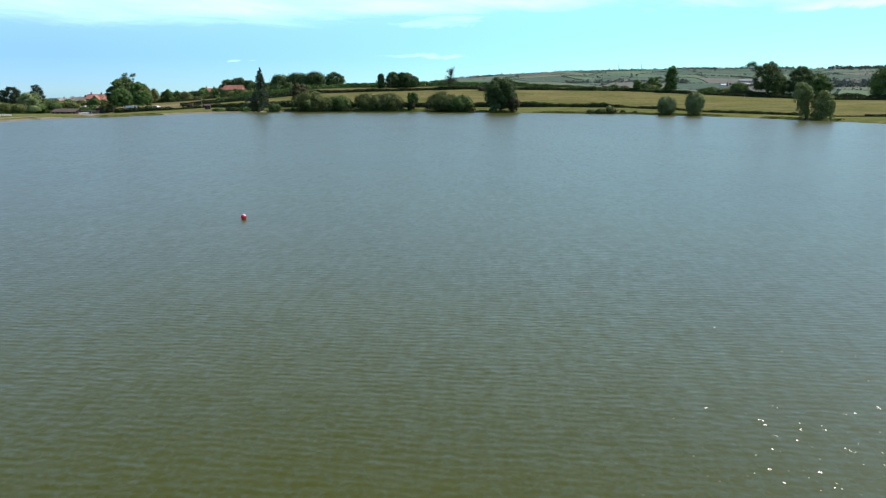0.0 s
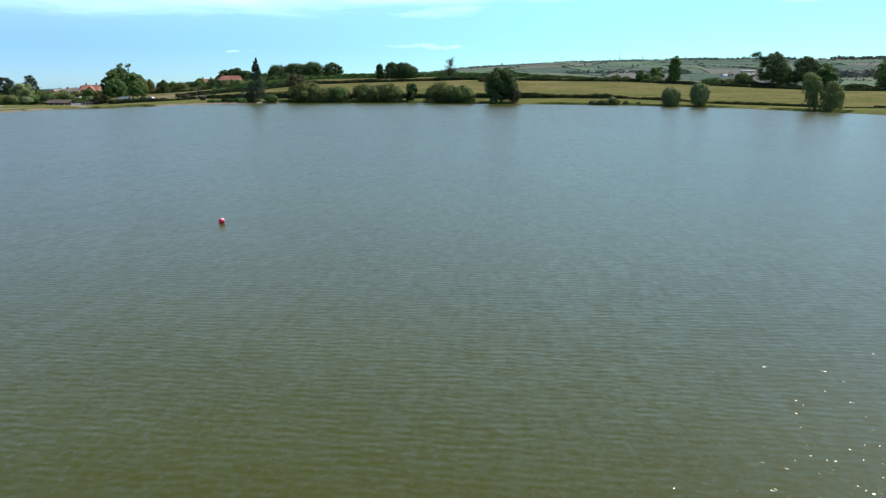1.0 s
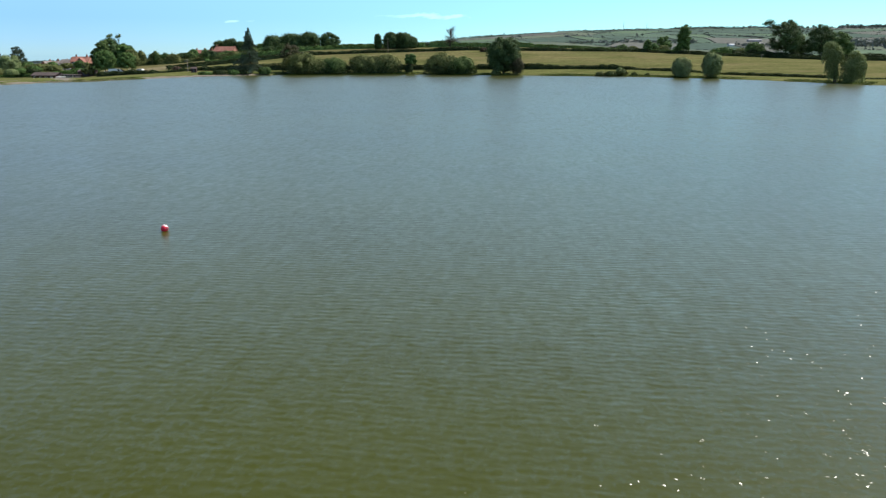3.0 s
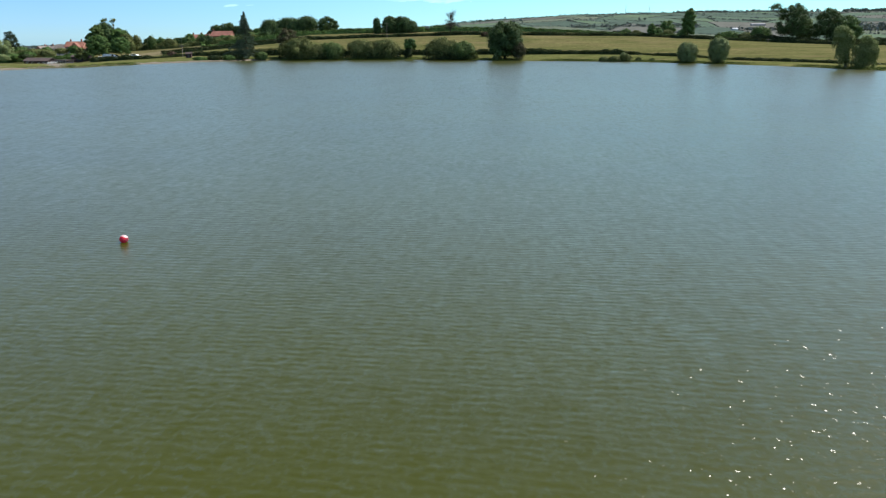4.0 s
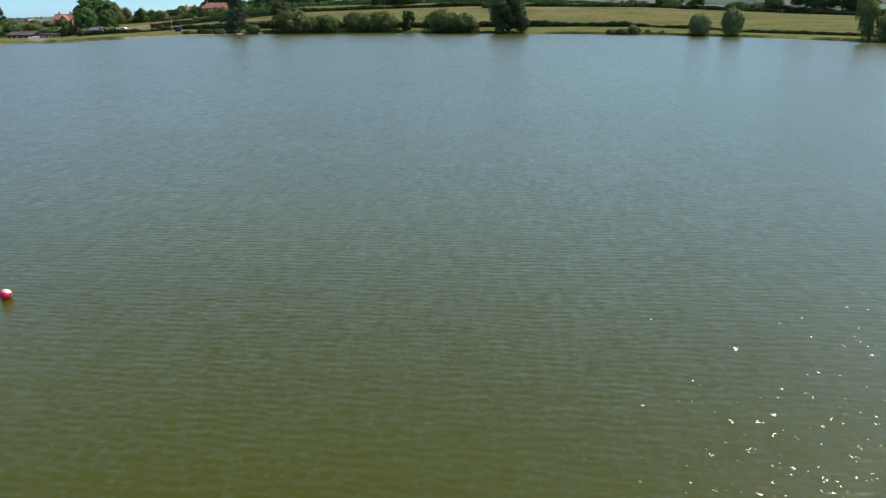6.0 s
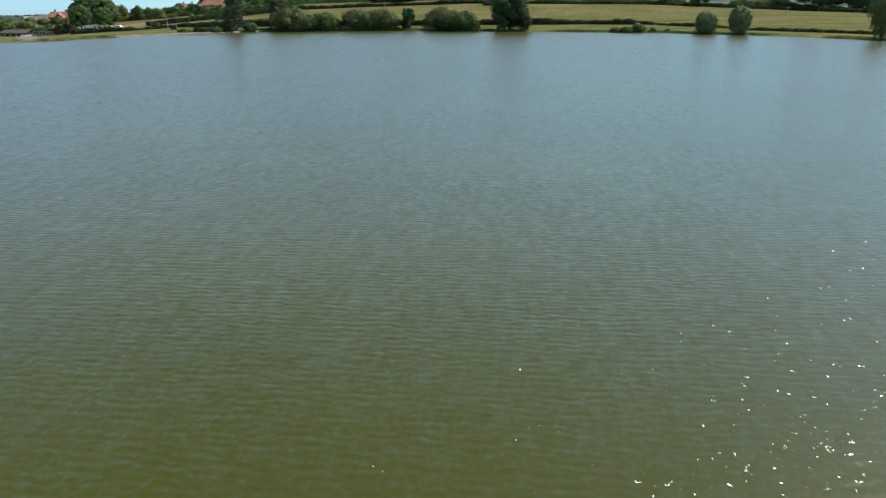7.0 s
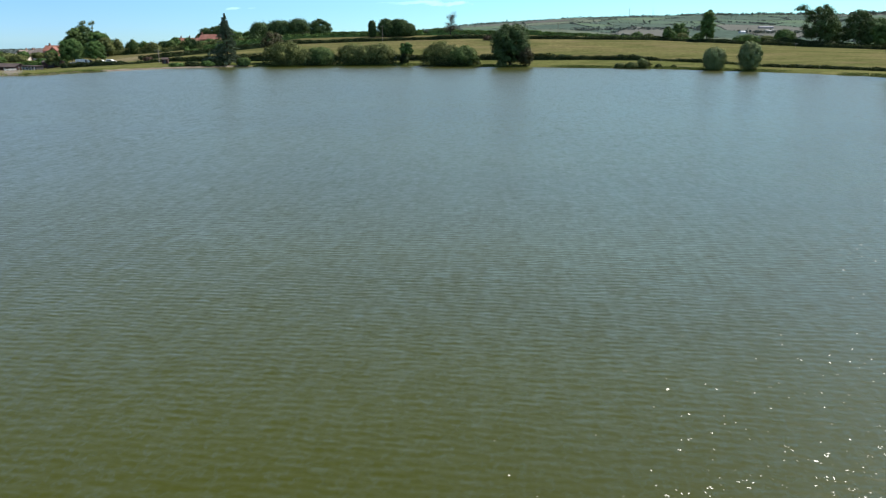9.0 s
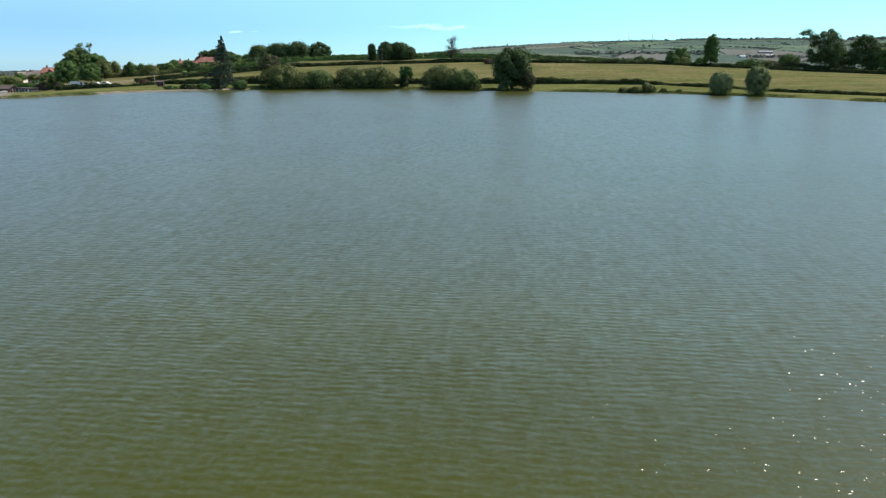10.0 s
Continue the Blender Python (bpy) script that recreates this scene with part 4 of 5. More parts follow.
for i, (x, y, w, h) in enumerate([(-77.4, 432, 4.8, 9.6), (-70.2, 433, 9.5, 10.2), (-66, 435, 9, 9.4), (-62, 433, 10, 9.8), (-58.2, 434, 8, 7.0)]):
    shrub("broadleaf_tree", x, y, w, h, 70 + i, "dense broadleaf tree behind the top hedge", M_DARKOAK, 3600, 0.36, 10, G, 0.85, "tree", 0.75)


def bare_tree(x, y, h, seed):
    rng = np.random.default_rng(seed)
    root = thing("bare_tree", (x, y, ground_z(x, y) - 0.05), "thin half-dead tree with bare grey twigs", "tree")
    bm = bmesh.new()
    tube(bm, [(0, 0, -0.2), (0.1, 0, h * 0.5), (0, 0.1, h)], [0.2, 0.13, 0.03], 7)
    tips = []
    for i in range(80):
        z0 = h * rng.uniform(0.15, 0.9)
        a = rng.uniform(0, 6.28)
        r = rng.uniform(1.2, 4.4) * (1.15 - 0.7 * z0 / h)
        tip = Vector((r * math.cos(a), r * math.sin(a), z0 + rng.uniform(1.2, 3.4)))
        tube(bm, [(0, 0, z0), tip], [0.08, 0.035], 4)
        tips.append(tip)
        for k in range(3):
            tube(bm, [tip * 0.6 + Vector((0, 0, z0 * 0.4)), tip + Vector(rng.normal(size=3)) * 0.7], [0.05, 0.025], 3)
    part("trunk", bm, M_BARK, root)
    c = np.array([t + Vector(rng.normal(size=3)) * 0.5 for t in tips for _ in range(7)])
    v, f = leaf_arrays(rng, c, 0.14)
    part("crown", np_mesh("crown", v, f), M_DRY, root)


bare_tree(-34, 408.5, 9.8, 77)

hedge([(-280, 362), (-258, 366), (-240, 371), (-226, 377), (-217, 383)], 1.9, 3.4, 10, "dense hedge behind the clubhouse", M_OAK, dens=150, size=0.26, ragged=0.5)

# trees round the houses in the west
tree("oak_tree", -243.5, 441, 17.5, 17.2, 81, "large dark broadleaf tree behind the car park", M_DARKOAK, 0.06, 15, 6500, 0.42)
tree("oak_tree", -233.5, 440, 12.5, 13.2, 82, "large broadleaf tree behind the car park", M_OAK, 0.06, 15, 6500, 0.42)
tree("grey_tree", -243, 432, 10, 16.2, 181, "tall greyish-green tree behind the car park", M_GREEN, 0.2, 13, 4200, 0.3)
tree("brown_tree", -227.5, 436, 9.0, 10.0, 182, "brownish-green tree at the edge of the car park", M_BUSH, 0.05, 13, 4200, 0.34)
tree("oak_tree", -251.0, 440, 10, 11.6, 183, "large dark broadleaf tree behind the car park", M_DARKOAK, 0.05, 13, 4800, 0.4)
tree("round_tree", -206.6, 369.5, 12.0, 11.4, 83, "round dark green tree beside the car park", M_OAK, 0.14, 16, 8000, 0.28)
tree("round_tree", -194.6, 368.5, 9.4, 9.6, 84, "small round dark green tree beside the car park", M_OAK, 0.16, 14, 6000, 0.26)
tree("small_tree", -213.0, 364, 6.4, 7.0, 85, "small light green tree beside the clubhouse", M_BUSH, 0.1, 9, 2200, 0.3)


def umbrella_pine(x, y, h, seed, w, lean):
    rng = np.random.default_rng(seed)
    root = thing("umbrella_pine", (x, y, ground_z(x, y) - 0.05), "tall pine with a bare stem and flat top tuft", "tree", "tall pines")
    bm = bmesh.new()
    tube(bm, [(0, 0, -0.3), (lean * 0.3, 0, h * 0.5), (lean, 0, h * 0.93)], [0.34, 0.24, 0.1], 8)
    lobes = [(lean, 0, h * 0.93, w * 0.36, w * 0.36, 1.5), (lean + w * 0.25, 0.4, h * 0.95, w * 0.24, w * 0.24, 1.2), (lean - w * 0.27, -0.3, h * 0.9, w * 0.22, w * 0.25, 1.1), (lean * 0.8, 0.2, h * 0.8, w * 0.2, w * 0.2, 0.5)]
    for L in lobes[1:]:
        tube(bm, [(lean * 0.8, 0, h * 0.76), L[:3]], [0.1, 0.04], 5)
    part("trunk", bm, M_BARK, root)
    part("crown", crown_mesh(seed, lobes, 300, 0.24, 0.2), M_WEEP, root)


umbrella_pine(-244.5, 442, 20.2, 86, 4.6, 0.9)
umbrella_pine(-237.8, 442, 19.6, 87, 4.2, -0.5)
tree("dark_tree", -299, 402, 7, 11.5, 88, "dark evergreen tree at the western shore", M_YEW, 0.03, 10, 2600, 0.36)
tree("dark_tree", -291.5, 401, 12.5, 14.0, 89, "dark evergreen tree at the western shore", M_YEW, 0.03, 12, 3200, 0.36)
tree("willow", -263, 376, 14, 10.2, 90, "wide light green willow behind the shore", M_WILLOW, 0.03, 12, 5000, 0.34, category="willow")
tree("dark_tree", -289, 420, 9.5, 14.8, 91, "ragged dark pine behind the willow", M_YEW, 0.15, 9, 2400, 0.32)
for i, (x, y, w, h) in enumerate([(-243, 338, 11, 3.6), (-234, 336, 9, 3.0), (-253, 342, 13, 4.2), (-262, 350, 13, 4.4)]):
    shrub("shore_bush", x, y, w, h, 140 + i, "low green bush behind the western shore", (M_BUSH, M_WILLOW)[i % 2], 2200, 0.26, 8, "bushes behind the western shore")
for i, (x, y, w, h, m) in enumerate([(-236, 392, 9, 2.6, M_OAK), (-229, 396, 10, 2.8, M_BUSH), (-246, 388, 10, 5.2, M_BUSH), (-255, 384, 10, 4.6, M_OAK), (-272, 402, 11, 7.0, M_OAK), (-222, 384, 7, 4.4, M_OAK),
                                     (-251, 366, 9, 3.6, M_OAK), (-242, 364, 8, 3.0, M_HEDGE), (-262, 362, 10, 4.4, M_BUSH), (-275, 366, 12, 5.4, M_OAK)]):
    shrub("thicket_bush", x, y, w, h * 0.72, 240 + i, "leafy bush in the thicket round the clubhouse", m, 2400, 0.3, 8, "thicket round the clubhouse")
shrub("thicket", -262, 400, 22, 4.4, 92, "green thicket behind the clubhouse", M_BUSH, 4000, 0.36)
shrub("thicket", -285, 372, 16, 6.0, 93, "low bushes at the western shore", M_BUSH, 2500, 0.3)
shrub("drab_bush", -159, 348.5, 5.2, 2.4, 94, "withered brown bush in the pasture", M_DRY, 1200, 0.24)
shrub("drab_bush", -15.2, 400, 6.0, 2.2, 95, "reddish brown withered bush in the upper hedge", M_DRY, 1500, 0.24)
hedge([(-255, 452), (-225, 455), (-190, 459), (-150, 462)], 3.0, 7.0, 9, "undergrowth of the belt of hedgerow trees", M_BUSH, dens=150, size=0.3, ragged=0.8).name = "low_leaves"
for i, (x, y, w, h) in enumerate([(-296, 462, 9, 4.6), (-287, 463, 10, 3.8), (-279, 464, 9, 5.2), (-305, 461, 8, 3.4), (-316, 466, 10, 5), (-327, 470, 11, 6)]):
    shrub("garden_bush", x, y, w, h, 160 + i, "leafy garden bush before the red-brick house", (M_OAK, M_BUSH)[i % 2], 1800, 0.34, 7, "garden bushes by the red-brick house")
G = "shelter belt behind the pasture"
rb = np.random.default_rng(5)
for i in range(24):
    x = -257 + 4.9 * i + rb.uniform(-1.5, 1.5)
    y = 458 + 0.2 * i + rb.uniform(-6, 6)
    top = rb.uniform(9.4, 12.2) - ground_z(x, y) if x < -172 else rb.uniform(2.8, 5.6)
    shrub("hedgerow_tree", x, y, rb.uniform(6, 13), top, 100 + i, "leafy hedgerow tree in a belt behind the pasture", (M_OAK, M_BUSH, M_DARKOAK, M_GREEN)[i % 4], 2600, 0.34, 8, G, 0.8, "tree", 0.7)
for i, (x, y, w, h, b) in enumerate([(-222, 575, 14, 9, 9), (-205, 565, 12, 8, 9.5), (-190, 535, 12, 7, 10), (-180, 528, 11, 7, 10.2), (-246, 520, 14, 5, 6.5), (-212, 505, 18, 2.6, 7), (-199, 500, 14, 3.0, 8), (-238, 534, 7, 2.0, 0), (-226, 533, 6, 2.2, 0), (-214, 530, 7, 2.0, 0), (-202, 529, 9, 3.6, 0), (-218, 500, 9, 7.5, 0), (-208, 497, 8, 7.0, 0), (-228, 503, 9, 5.5, 0)]):
    shrub("garden_tree", x, y, w * 0.85, h, 120 + i, "dark garden tree near the red-roofed houses", M_OAK, 2600, 0.42, 8, "garden trees by the houses", 0.8, "tree", 0.7)

for i, (x, y, w, h) in enumerate([(-227.3, 572, 13, 11.0), (-219.2, 572, 14, 11.7), (-210.4, 572, 12, 9.2), (-232.3, 572, 9, 7.8)]):
    tree("broadleaf_tree", x, y, w, h, 270 + i, "dark broadleaf tree behind the houses on the hill", M_DARKOAK, 0.1, 13, 3600, 0.42, "trees behind the hill houses")

# ---- buildings ----
M_BRICK = noise_mat("red_brick", (0.22, 0.09, 0.06), (0.30, 0.13, 0.085), (0.36, 0.18, 0.12), 0.6, 9, 0.9, 0.3, 0.02)
M_RENDER = noise_mat("cream_render", (0.55, 0.50, 0.42), (0.66, 0.61, 0.53), (0.72, 0.68, 0.6), 0.4, 6, 0.9, 0.2, 0.01)
M_TILE = noise_mat("clay_tiles", (0.19, 0.074, 0.052), (0.25, 0.100, 0.070), (0.31, 0.145, 0.108), 0.5, 5, 0.85, 0.5, 0.03)
M_OLDTILE = noise_mat("weathered_tiles", (0.13, 0.105, 0.09), (0.18, 0.148, 0.128), (0.23, 0.195, 0.17), 0.5, 5, 0.85, 0.5, 0.03)
M_WOODRED = noise_mat("brown_cladding", (0.028, 0.011, 0.010), (0.040, 0.016, 0.014), (0.056, 0.025, 0.021), 0.4, 7, 0.8, 0.3, 0.02, 0, (1, 1, 6))
M_FELT = noise_mat("roofing_felt", (0.052, 0.036, 0.033), (0.074, 0.052, 0.047), (0.098, 0.071, 0.063), 0.3, 5, 0.9, 0.3, 0.02)
M_WHITE = noise_mat("white_paint", (0.66, 0.66, 0.64), (0.76, 0.76, 0.75), (0.8, 0.8, 0.79), 0.6, 8, 0.5, 0.1, 0.005)
M_DARK = noise_mat("dark_paint", (0.03, 0.028, 0.03), (0.045, 0.04, 0.045), (0.06, 0.055, 0.06), 0.8, 9, 0.6, 0.1, 0.005)
M_GREYROOF = noise_mat("grey_sheet", (0.42, 0.43, 0.44), (0.52, 0.53, 0.54), (0.6, 0.6, 0.61), 0.2, 3, 0.6, 0.1, 0.01)
M_SLATE = noise_mat("slate_sheet", (0.15, 0.16, 0.18), (0.19, 0.20, 0.225), (0.24, 0.25, 0.27), 0.2, 3, 0.7, 0.1, 0.01)
M_WOOD = noise_mat("weathered_wood", (0.16, 0.13, 0.10), (0.24, 0.2, 0.16), (0.32, 0.28, 0.23), 1, 12, 0.9, 0.4, 0.01, 0, (1, 1, 0.2))
M_GLASS, _t, _b = material("window_glass")
_b.inputs["Base Color"].default_value, _b.inputs["Roughness"].default_value = (0.03, 0.035, 0.04, 1), 0.08
M_TYRE = noise_mat("rubber", (0.02, 0.02, 0.02), (0.03, 0.03, 0.03), (0.04, 0.04, 0.04), 3, 20, 0.9)


def gable(bm, x0, x1, y0, y1, z0, z1, over=0.35, thick=0.18):
    """A pitched roof with its ridge along x, as a solid slab on each side."""
    ym = (y0 + y1) / 2
    s = (z1 - z0) / (ym - y0)
    for ye in (y0 - over, y1 + over):
        ze = z1 - s * abs(ye - ym)
        p = [(x0 - over, ye, ze), (x1 + over, ye, ze), (x1 + over, ym, z1), (x0 - over, ym, z1)]
        lo_ = [bm.verts.new(q) for q in p]
        hi_ = [bm.verts.new((q[0], q[1], q[2] + thick)) for q in p]
        bm.faces.new(lo_)
        bm.faces.new(hi_[::-1])
        for i in range(4):
            bm.faces.new((lo_[i], lo_[(i + 1) % 4], hi_[(i + 1) % 4], hi_[i]))
    return bm


def walls(w, d, h, peak, t=0.3):
    """Walls of a gabled house, closed, with its gables."""
    bm = bmesh.new()
    box(bm, -w / 2, -d / 2, -0.6, w / 2, d / 2, h)
    for x in (-w / 2, w / 2):
        s = 1 if x < 0 else -1
        a = [bm.verts.new(q) for q in ((x, -d / 2, h), (x, d / 2, h), (x, 0, peak))]
        b = [bm.verts.new(q) for q in ((x + s * t, -d / 2, h), (x + s * t, d / 2, h), (x + s * t, 0, peak))]
        bm.faces.new(a)
        bm.faces.new(b[::-1])
        for i in range(3):
            bm.faces.new((a[i], b[i], b[(i + 1) % 3], a[(i + 1) % 3]))
    return bm


def window(root, x, y, z, w, h):
    """A framed window on a wall that faces south (-y)."""
    fr = bmesh.new()
    for a in ((-w / 2, -h / 2, -w / 2 + 0.09, h / 2), (w / 2 - 0.09, -h / 2, w / 2, h / 2), (-w / 2, h / 2 - 0.09, w / 2, h / 2), (-w / 2, -h / 2, w / 2, -h / 2 + 0.09), (-0.04, -h / 2, 0.04, h / 2)):
        box(fr, x + a[0], y - 0.07, z + a[1], x + a[2], y + 0.02, z + a[3])
    f = part("window", fr, M_WHITE, root)
    part("pane", boxed(x - w / 2 + 0.05, y - 0.03, z - h / 2 + 0.05, x + w / 2 - 0.05, y + 0.01, z + h / 2 - 0.05), M_GLASS, f)


def house(x, y, z, w, d, h, peak, wall_mat, label, turn=0.0, storeys=2, chimneys=(-0.3, 0.3), bays=3, group="houses on the shore", roof=None):
    root = thing("house", (x, y, z), label, "house", group, turn)
    part("wall", walls(w, d, h, peak), wall_mat, root)
    part("roof", gable(bmesh.new(), -w / 2, w / 2, -d / 2, d / 2, h, peak), roof or M_TILE, root)
    for c in chimneys:
        bm = boxed(c * w - 0.45, -0.3, h, c * w + 0.45, 0.3, peak + 1.3)
        box(bm, c * w - 0.52, -0.37, peak + 1.05, c * w + 0.52, 0.37, peak + 1.2)
        for k in (-0.22, 0.22):
            tube(bm, [(c * w + k, 0, peak + 1.3), (c * w + k, 0, peak + 1.7)], [0.13, 0.11], 8)
        part("chimney", bm, M_BRICK, root)
    for s in range(storeys):
        for b in range(bays):
            window(root, -w / 2 + w * (b + 0.5) / bays, -d / 2, 1.45 + 2.7 * s, min(1.5, w / bays * 0.5), 1.3)
    if chimneys:
        part("door", boxed(-0.5, -d / 2 - 0.06, 0, 0.5, -d / 2 + 0.03, 2.05, bevel=0.01), M_DARK, root)
    return root


house(-286.4, 480, ground_z(-288.6, 480), 11.4, 9.5, 4.9, 7.9, M_BRICK, "large red-brick house with red tiled roof and chimneys", 8)
wing = thing("house", (-283.6, 474.4, ground_z(-288.6, 480)), "gabled brick wing of the large house with red tiled roof", "house", "houses on the shore", 98)
part("wall", walls(4.4, 5.2, 4.6, 7.2), M_BRICK, wing)
part("roof", gable(bmesh.new(), -2.2, 2.2, -2.6, 2.6, 4.6, 7.2), M_TILE, wing)
house(-309, 500, ground_z(-309, 500), 9, 8, 4.6, 7.2, M_RENDER, "pale house with weathered brown roof behind the shore", -12, chimneys=(0.35,), bays=2, roof=M_OLDTILE)
house(-322, 515, ground_z(-322, 515), 10, 8, 4.4, 7.0, M_BRICK, "brick house with brown tiled roof behind the shore", 15, chimneys=(-0.35,), bays=2, roof=M_OLDTILE)
house(-301, 468, ground_z(-301, 468), 7, 6, 2.6, 4.6, M_RENDER, "low pale cottage with brown roof beside the large house", 0, 1, (), 2, roof=M_OLDTILE)
house(-338, 545, ground_z(-338, 545), 11, 8, 4.8, 7.4, M_RENDER, "pale house with brown tiled roof in the village", -5, chimneys=(0.3,), bays=3, roof=M_OLDTILE)
for x, y, turn, m in ((-364.3, 560, 80, M_BRICK), (-361.3, 566, 96, M_RENDER), (-366.9, 585, 20, M_RENDER)):
    house(x, y, ground_z(x, y), 9, 7, 3.4, 6.2, m, "small village house with brown tiled roof", turn, 2, (0.3,), 2, "houses in the village", M_OLDTILE)
house(-231, 548, ground_z(-231, 548) - 0.6, 15, 9, 2.9, 5.6, M_RENDER, "long pale house with red roof on the hill", 5, 1, (-0.35, 0.05, 0.4), 4, "houses on the hill")
house(-213, 545, ground_z(-213, 545) - 0.3, 15, 9, 3.0, 6.2, M_BRICK, "house with broad red tiled roof on the hill", -3, 1, (-0.45,), 4, "houses on the hill")


def clubhouse():
    root = thing("clubhouse", (-226.6, 352, ground_z(-226.6, 352)), "long low dark brown timber clubhouse beside the lake", "clubhouse", turn=-6)
    part("wall", walls(13, 6, 2.3, 3.5, 0.2), M_WOODRED, root)
    part("roof", gable(bmesh.new(), -6.5, 6.5, -3, 3, 2.3, 3.5, 0.5), M_FELT, root, "brown felt roof")
    for i in range(4):
        window(root, -4.8 + 3.1 * i, -3, 1.35, 1.3, 0.8)
    root = thing("pavilion", (-214.6, 351, ground_z(-216.4, 352)), "low dark pavilion with white posts and felt roof", "pavilion", turn=-4)
    part("wall", boxed(-3.7, -1.5, -0.5, 3.7, 3, 2.4), M_DARK, root)
    rf = bmesh.new()
    box(rf, -4.1, -3.0, 2.45, 4.1, 3.3, 2.7)
    part("roof", rf, M_FELT, root, "flat dark felt roof")
    for i in range(6):
        part("post", boxed(-3.7 + 1.48 * i - 0.07, -2.9, -0.4, -3.7 + 1.48 * i + 0.07, -2.76, 2.45, bevel=0.01), M_WHITE, root)
    for i in range(4):
        window(root, -2.8 + 1.87 * i, -1.5, 1.3, 1.2, 1.2)
    root = thing("boat_shed", (-217.2, 371, ground_z(-217.2, 371)), "dark red timber boat shed behind the pavilion", "shed", turn=5)
    part("wall", walls(8, 5, 2.2, 3.0, 0.2), M_WOODRED, root)
    part("roof", gable(bmesh.new(), -4, 4, -2.5, 2.5, 2.2, 3.0, 0.3), M_FELT, root)
    part("door", boxed(-1.4, -2.58, 0, 1.4, -2.47, 2.0, bevel=0.02), M_DARK, root)


clubhouse()


def vehicle(x, y, z, turn, mat, label, L=4.4, W=1.8, H=1.5, van=False, category="car"):
    root = thing("van" if van else "car", (x, y, z), label, category, "parked vehicles", turn)
    bm = bmesh.new()
    prof = [(-L / 2, 0.35), (-L / 2, 0.85), (-L * 0.46, 0.95), (-L * 0.40, H), (L * 0.12, H), (L * 0.27, 0.98), (L * 0.48, 0.8), (L / 2, 0.55), (L / 2, 0.35)]
    if van:
        prof = [(-L / 2, 0.4), (-L / 2, H * 0.97), (-L * 0.47, H), (L * 0.3, H), (L * 0.4, H * 0.6), (L * 0.49, H * 0.5), (L / 2, 0.4)]
    a = [bm.verts.new((px, -W / 2, pz)) for px, pz in prof]
    b = [bm.verts.new((px, W / 2, pz)) for px, pz in prof]
    bm.faces.new(a)
    bm.faces.new(b[::-1])
    for i in range(len(prof)):
        bm.faces.new((a[i], b[i], b[(i + 1) % len(prof)], a[(i + 1) % len(prof)]))
    bmesh.ops.recalc_face_normals(bm, faces=bm.faces[:])
    bmesh.ops.bevel(bm, geom=bm.edges[:], offset=0.06, segments=2, affect="EDGES")
    part("body", bm, mat, root)
    top = H - 0.1
    for s in (-1, 1):
        gl = bmesh.new()
        q = [(-L * 0.36, s * (W / 2 + 0.012), 0.98), (L * 0.2, s * (W / 2 + 0.012), 0.98), (L * 0.09, s * (W / 2 + 0.012), top), (-L * 0.34, s * (W / 2 + 0.012), top)]
        if van:
            q = [(L * 0.16, s * (W / 2 + 0.012), H * 0.56), (L * 0.37, s * (W / 2 + 0.012), H * 0.56), (L * 0.29, s * (W / 2 + 0.012), top), (L * 0.16, s * (W / 2 + 0.012), top)]
        f = gl.faces.new([gl.verts.new(c) for c in q])
        bmesh.ops.solidify(gl, geom=gl.faces[:], thickness=0.02)
        part("side_window", gl, M_GLASS, root)
    for sx in (-0.31, 0.31):
        for sy in (-1, 1):
            wb = bmesh.new()
            tube(wb, [(L * sx, sy * (W / 2 - 0.2), 0.32), (L * sx, sy * (W / 2 + 0.02), 0.32)], [0.32, 0.32], 14)
            part("wheel", wb, M_TYRE, root)


for i, (x, y, t, van) in enumerate([(-202.2, 364.5, 8, False), (-197.6, 364.0, 4, True), (-188.8, 363.2, 5, False), (-184.2, 363.0, -5, False), (-199, 371, 30, False), (-201.5, 368.6, 12, True)]):
    vehicle(x, y, ground_z(x, y), t, M_WHITE if i != 4 else M_DARK, "white parked van on the grass under the trees" if van else ("dark parked car under the trees" if i == 4 else "white parked car under the trees"), 5.2 if van else 4.4, 1.9 if van else 1.8, 2.3 if van else 1.5, van, "van" if van else "car")

# small things on the bank
def hut():
    x, y = -142, 329.5
    root = thing("bird_hide", (x, y, ground_z(x, y)), "small dark purple-brown timber hut on the bank", "hut", turn=12)
    part("wall", walls(2.3, 2.0, 1.7, 2.3, 0.1), M_WOODRED, root)
    part("roof", gable(bmesh.new(), -1.15, 1.15, -1, 1, 1.7, 2.3, 0.2, 0.08), M_FELT, root)
    part("door", boxed(-0.4, -1.05, 0.05, 0.4, -0.98, 1.6, bevel=0.01), M_DARK, root)
    x, y = -147.8, 336
    root = thing("signal_mast", (x, y, ground_z(x, y)), "pale wooden mast with a crossbar on the bank", "mast")
    part("pole", boxed(-0.12, -0.12, -0.3, 0.12, 0.12, 5.4, bevel=0.02), M_WOOD, root)
    part("crossbar", boxed(-1.3, -0.19, 4.5, 1.3, -0.122, 4.7, bevel=0.02), M_WOOD, root)
    part("stay", boxed(-0.06, -0.08, 0, 0.06, 0.02, 0.1), M_WOOD, root)


hut()


def utility_pole(x, y, h, group="utility poles"):
    root = thing("utility_pole", (x, y, ground_z(x, y)), "thin grey timber utility pole in the meadow", "utility pole", group)
    bm = bmesh.new()
    tube(bm, [(0, 0, -0.3), (0, 0, h)], [0.11, 0.08], 9)
    part("pole", bm, M_WOOD, root)
    part("crossarm", boxed(-0.9, -0.2, h - 0.5, 0.9, -0.12, h - 0.36, bevel=0.01), M_WOOD, root)


utility_pole(-65.6, 396, 8.2)
utility_pole(20, 447, 6.0)
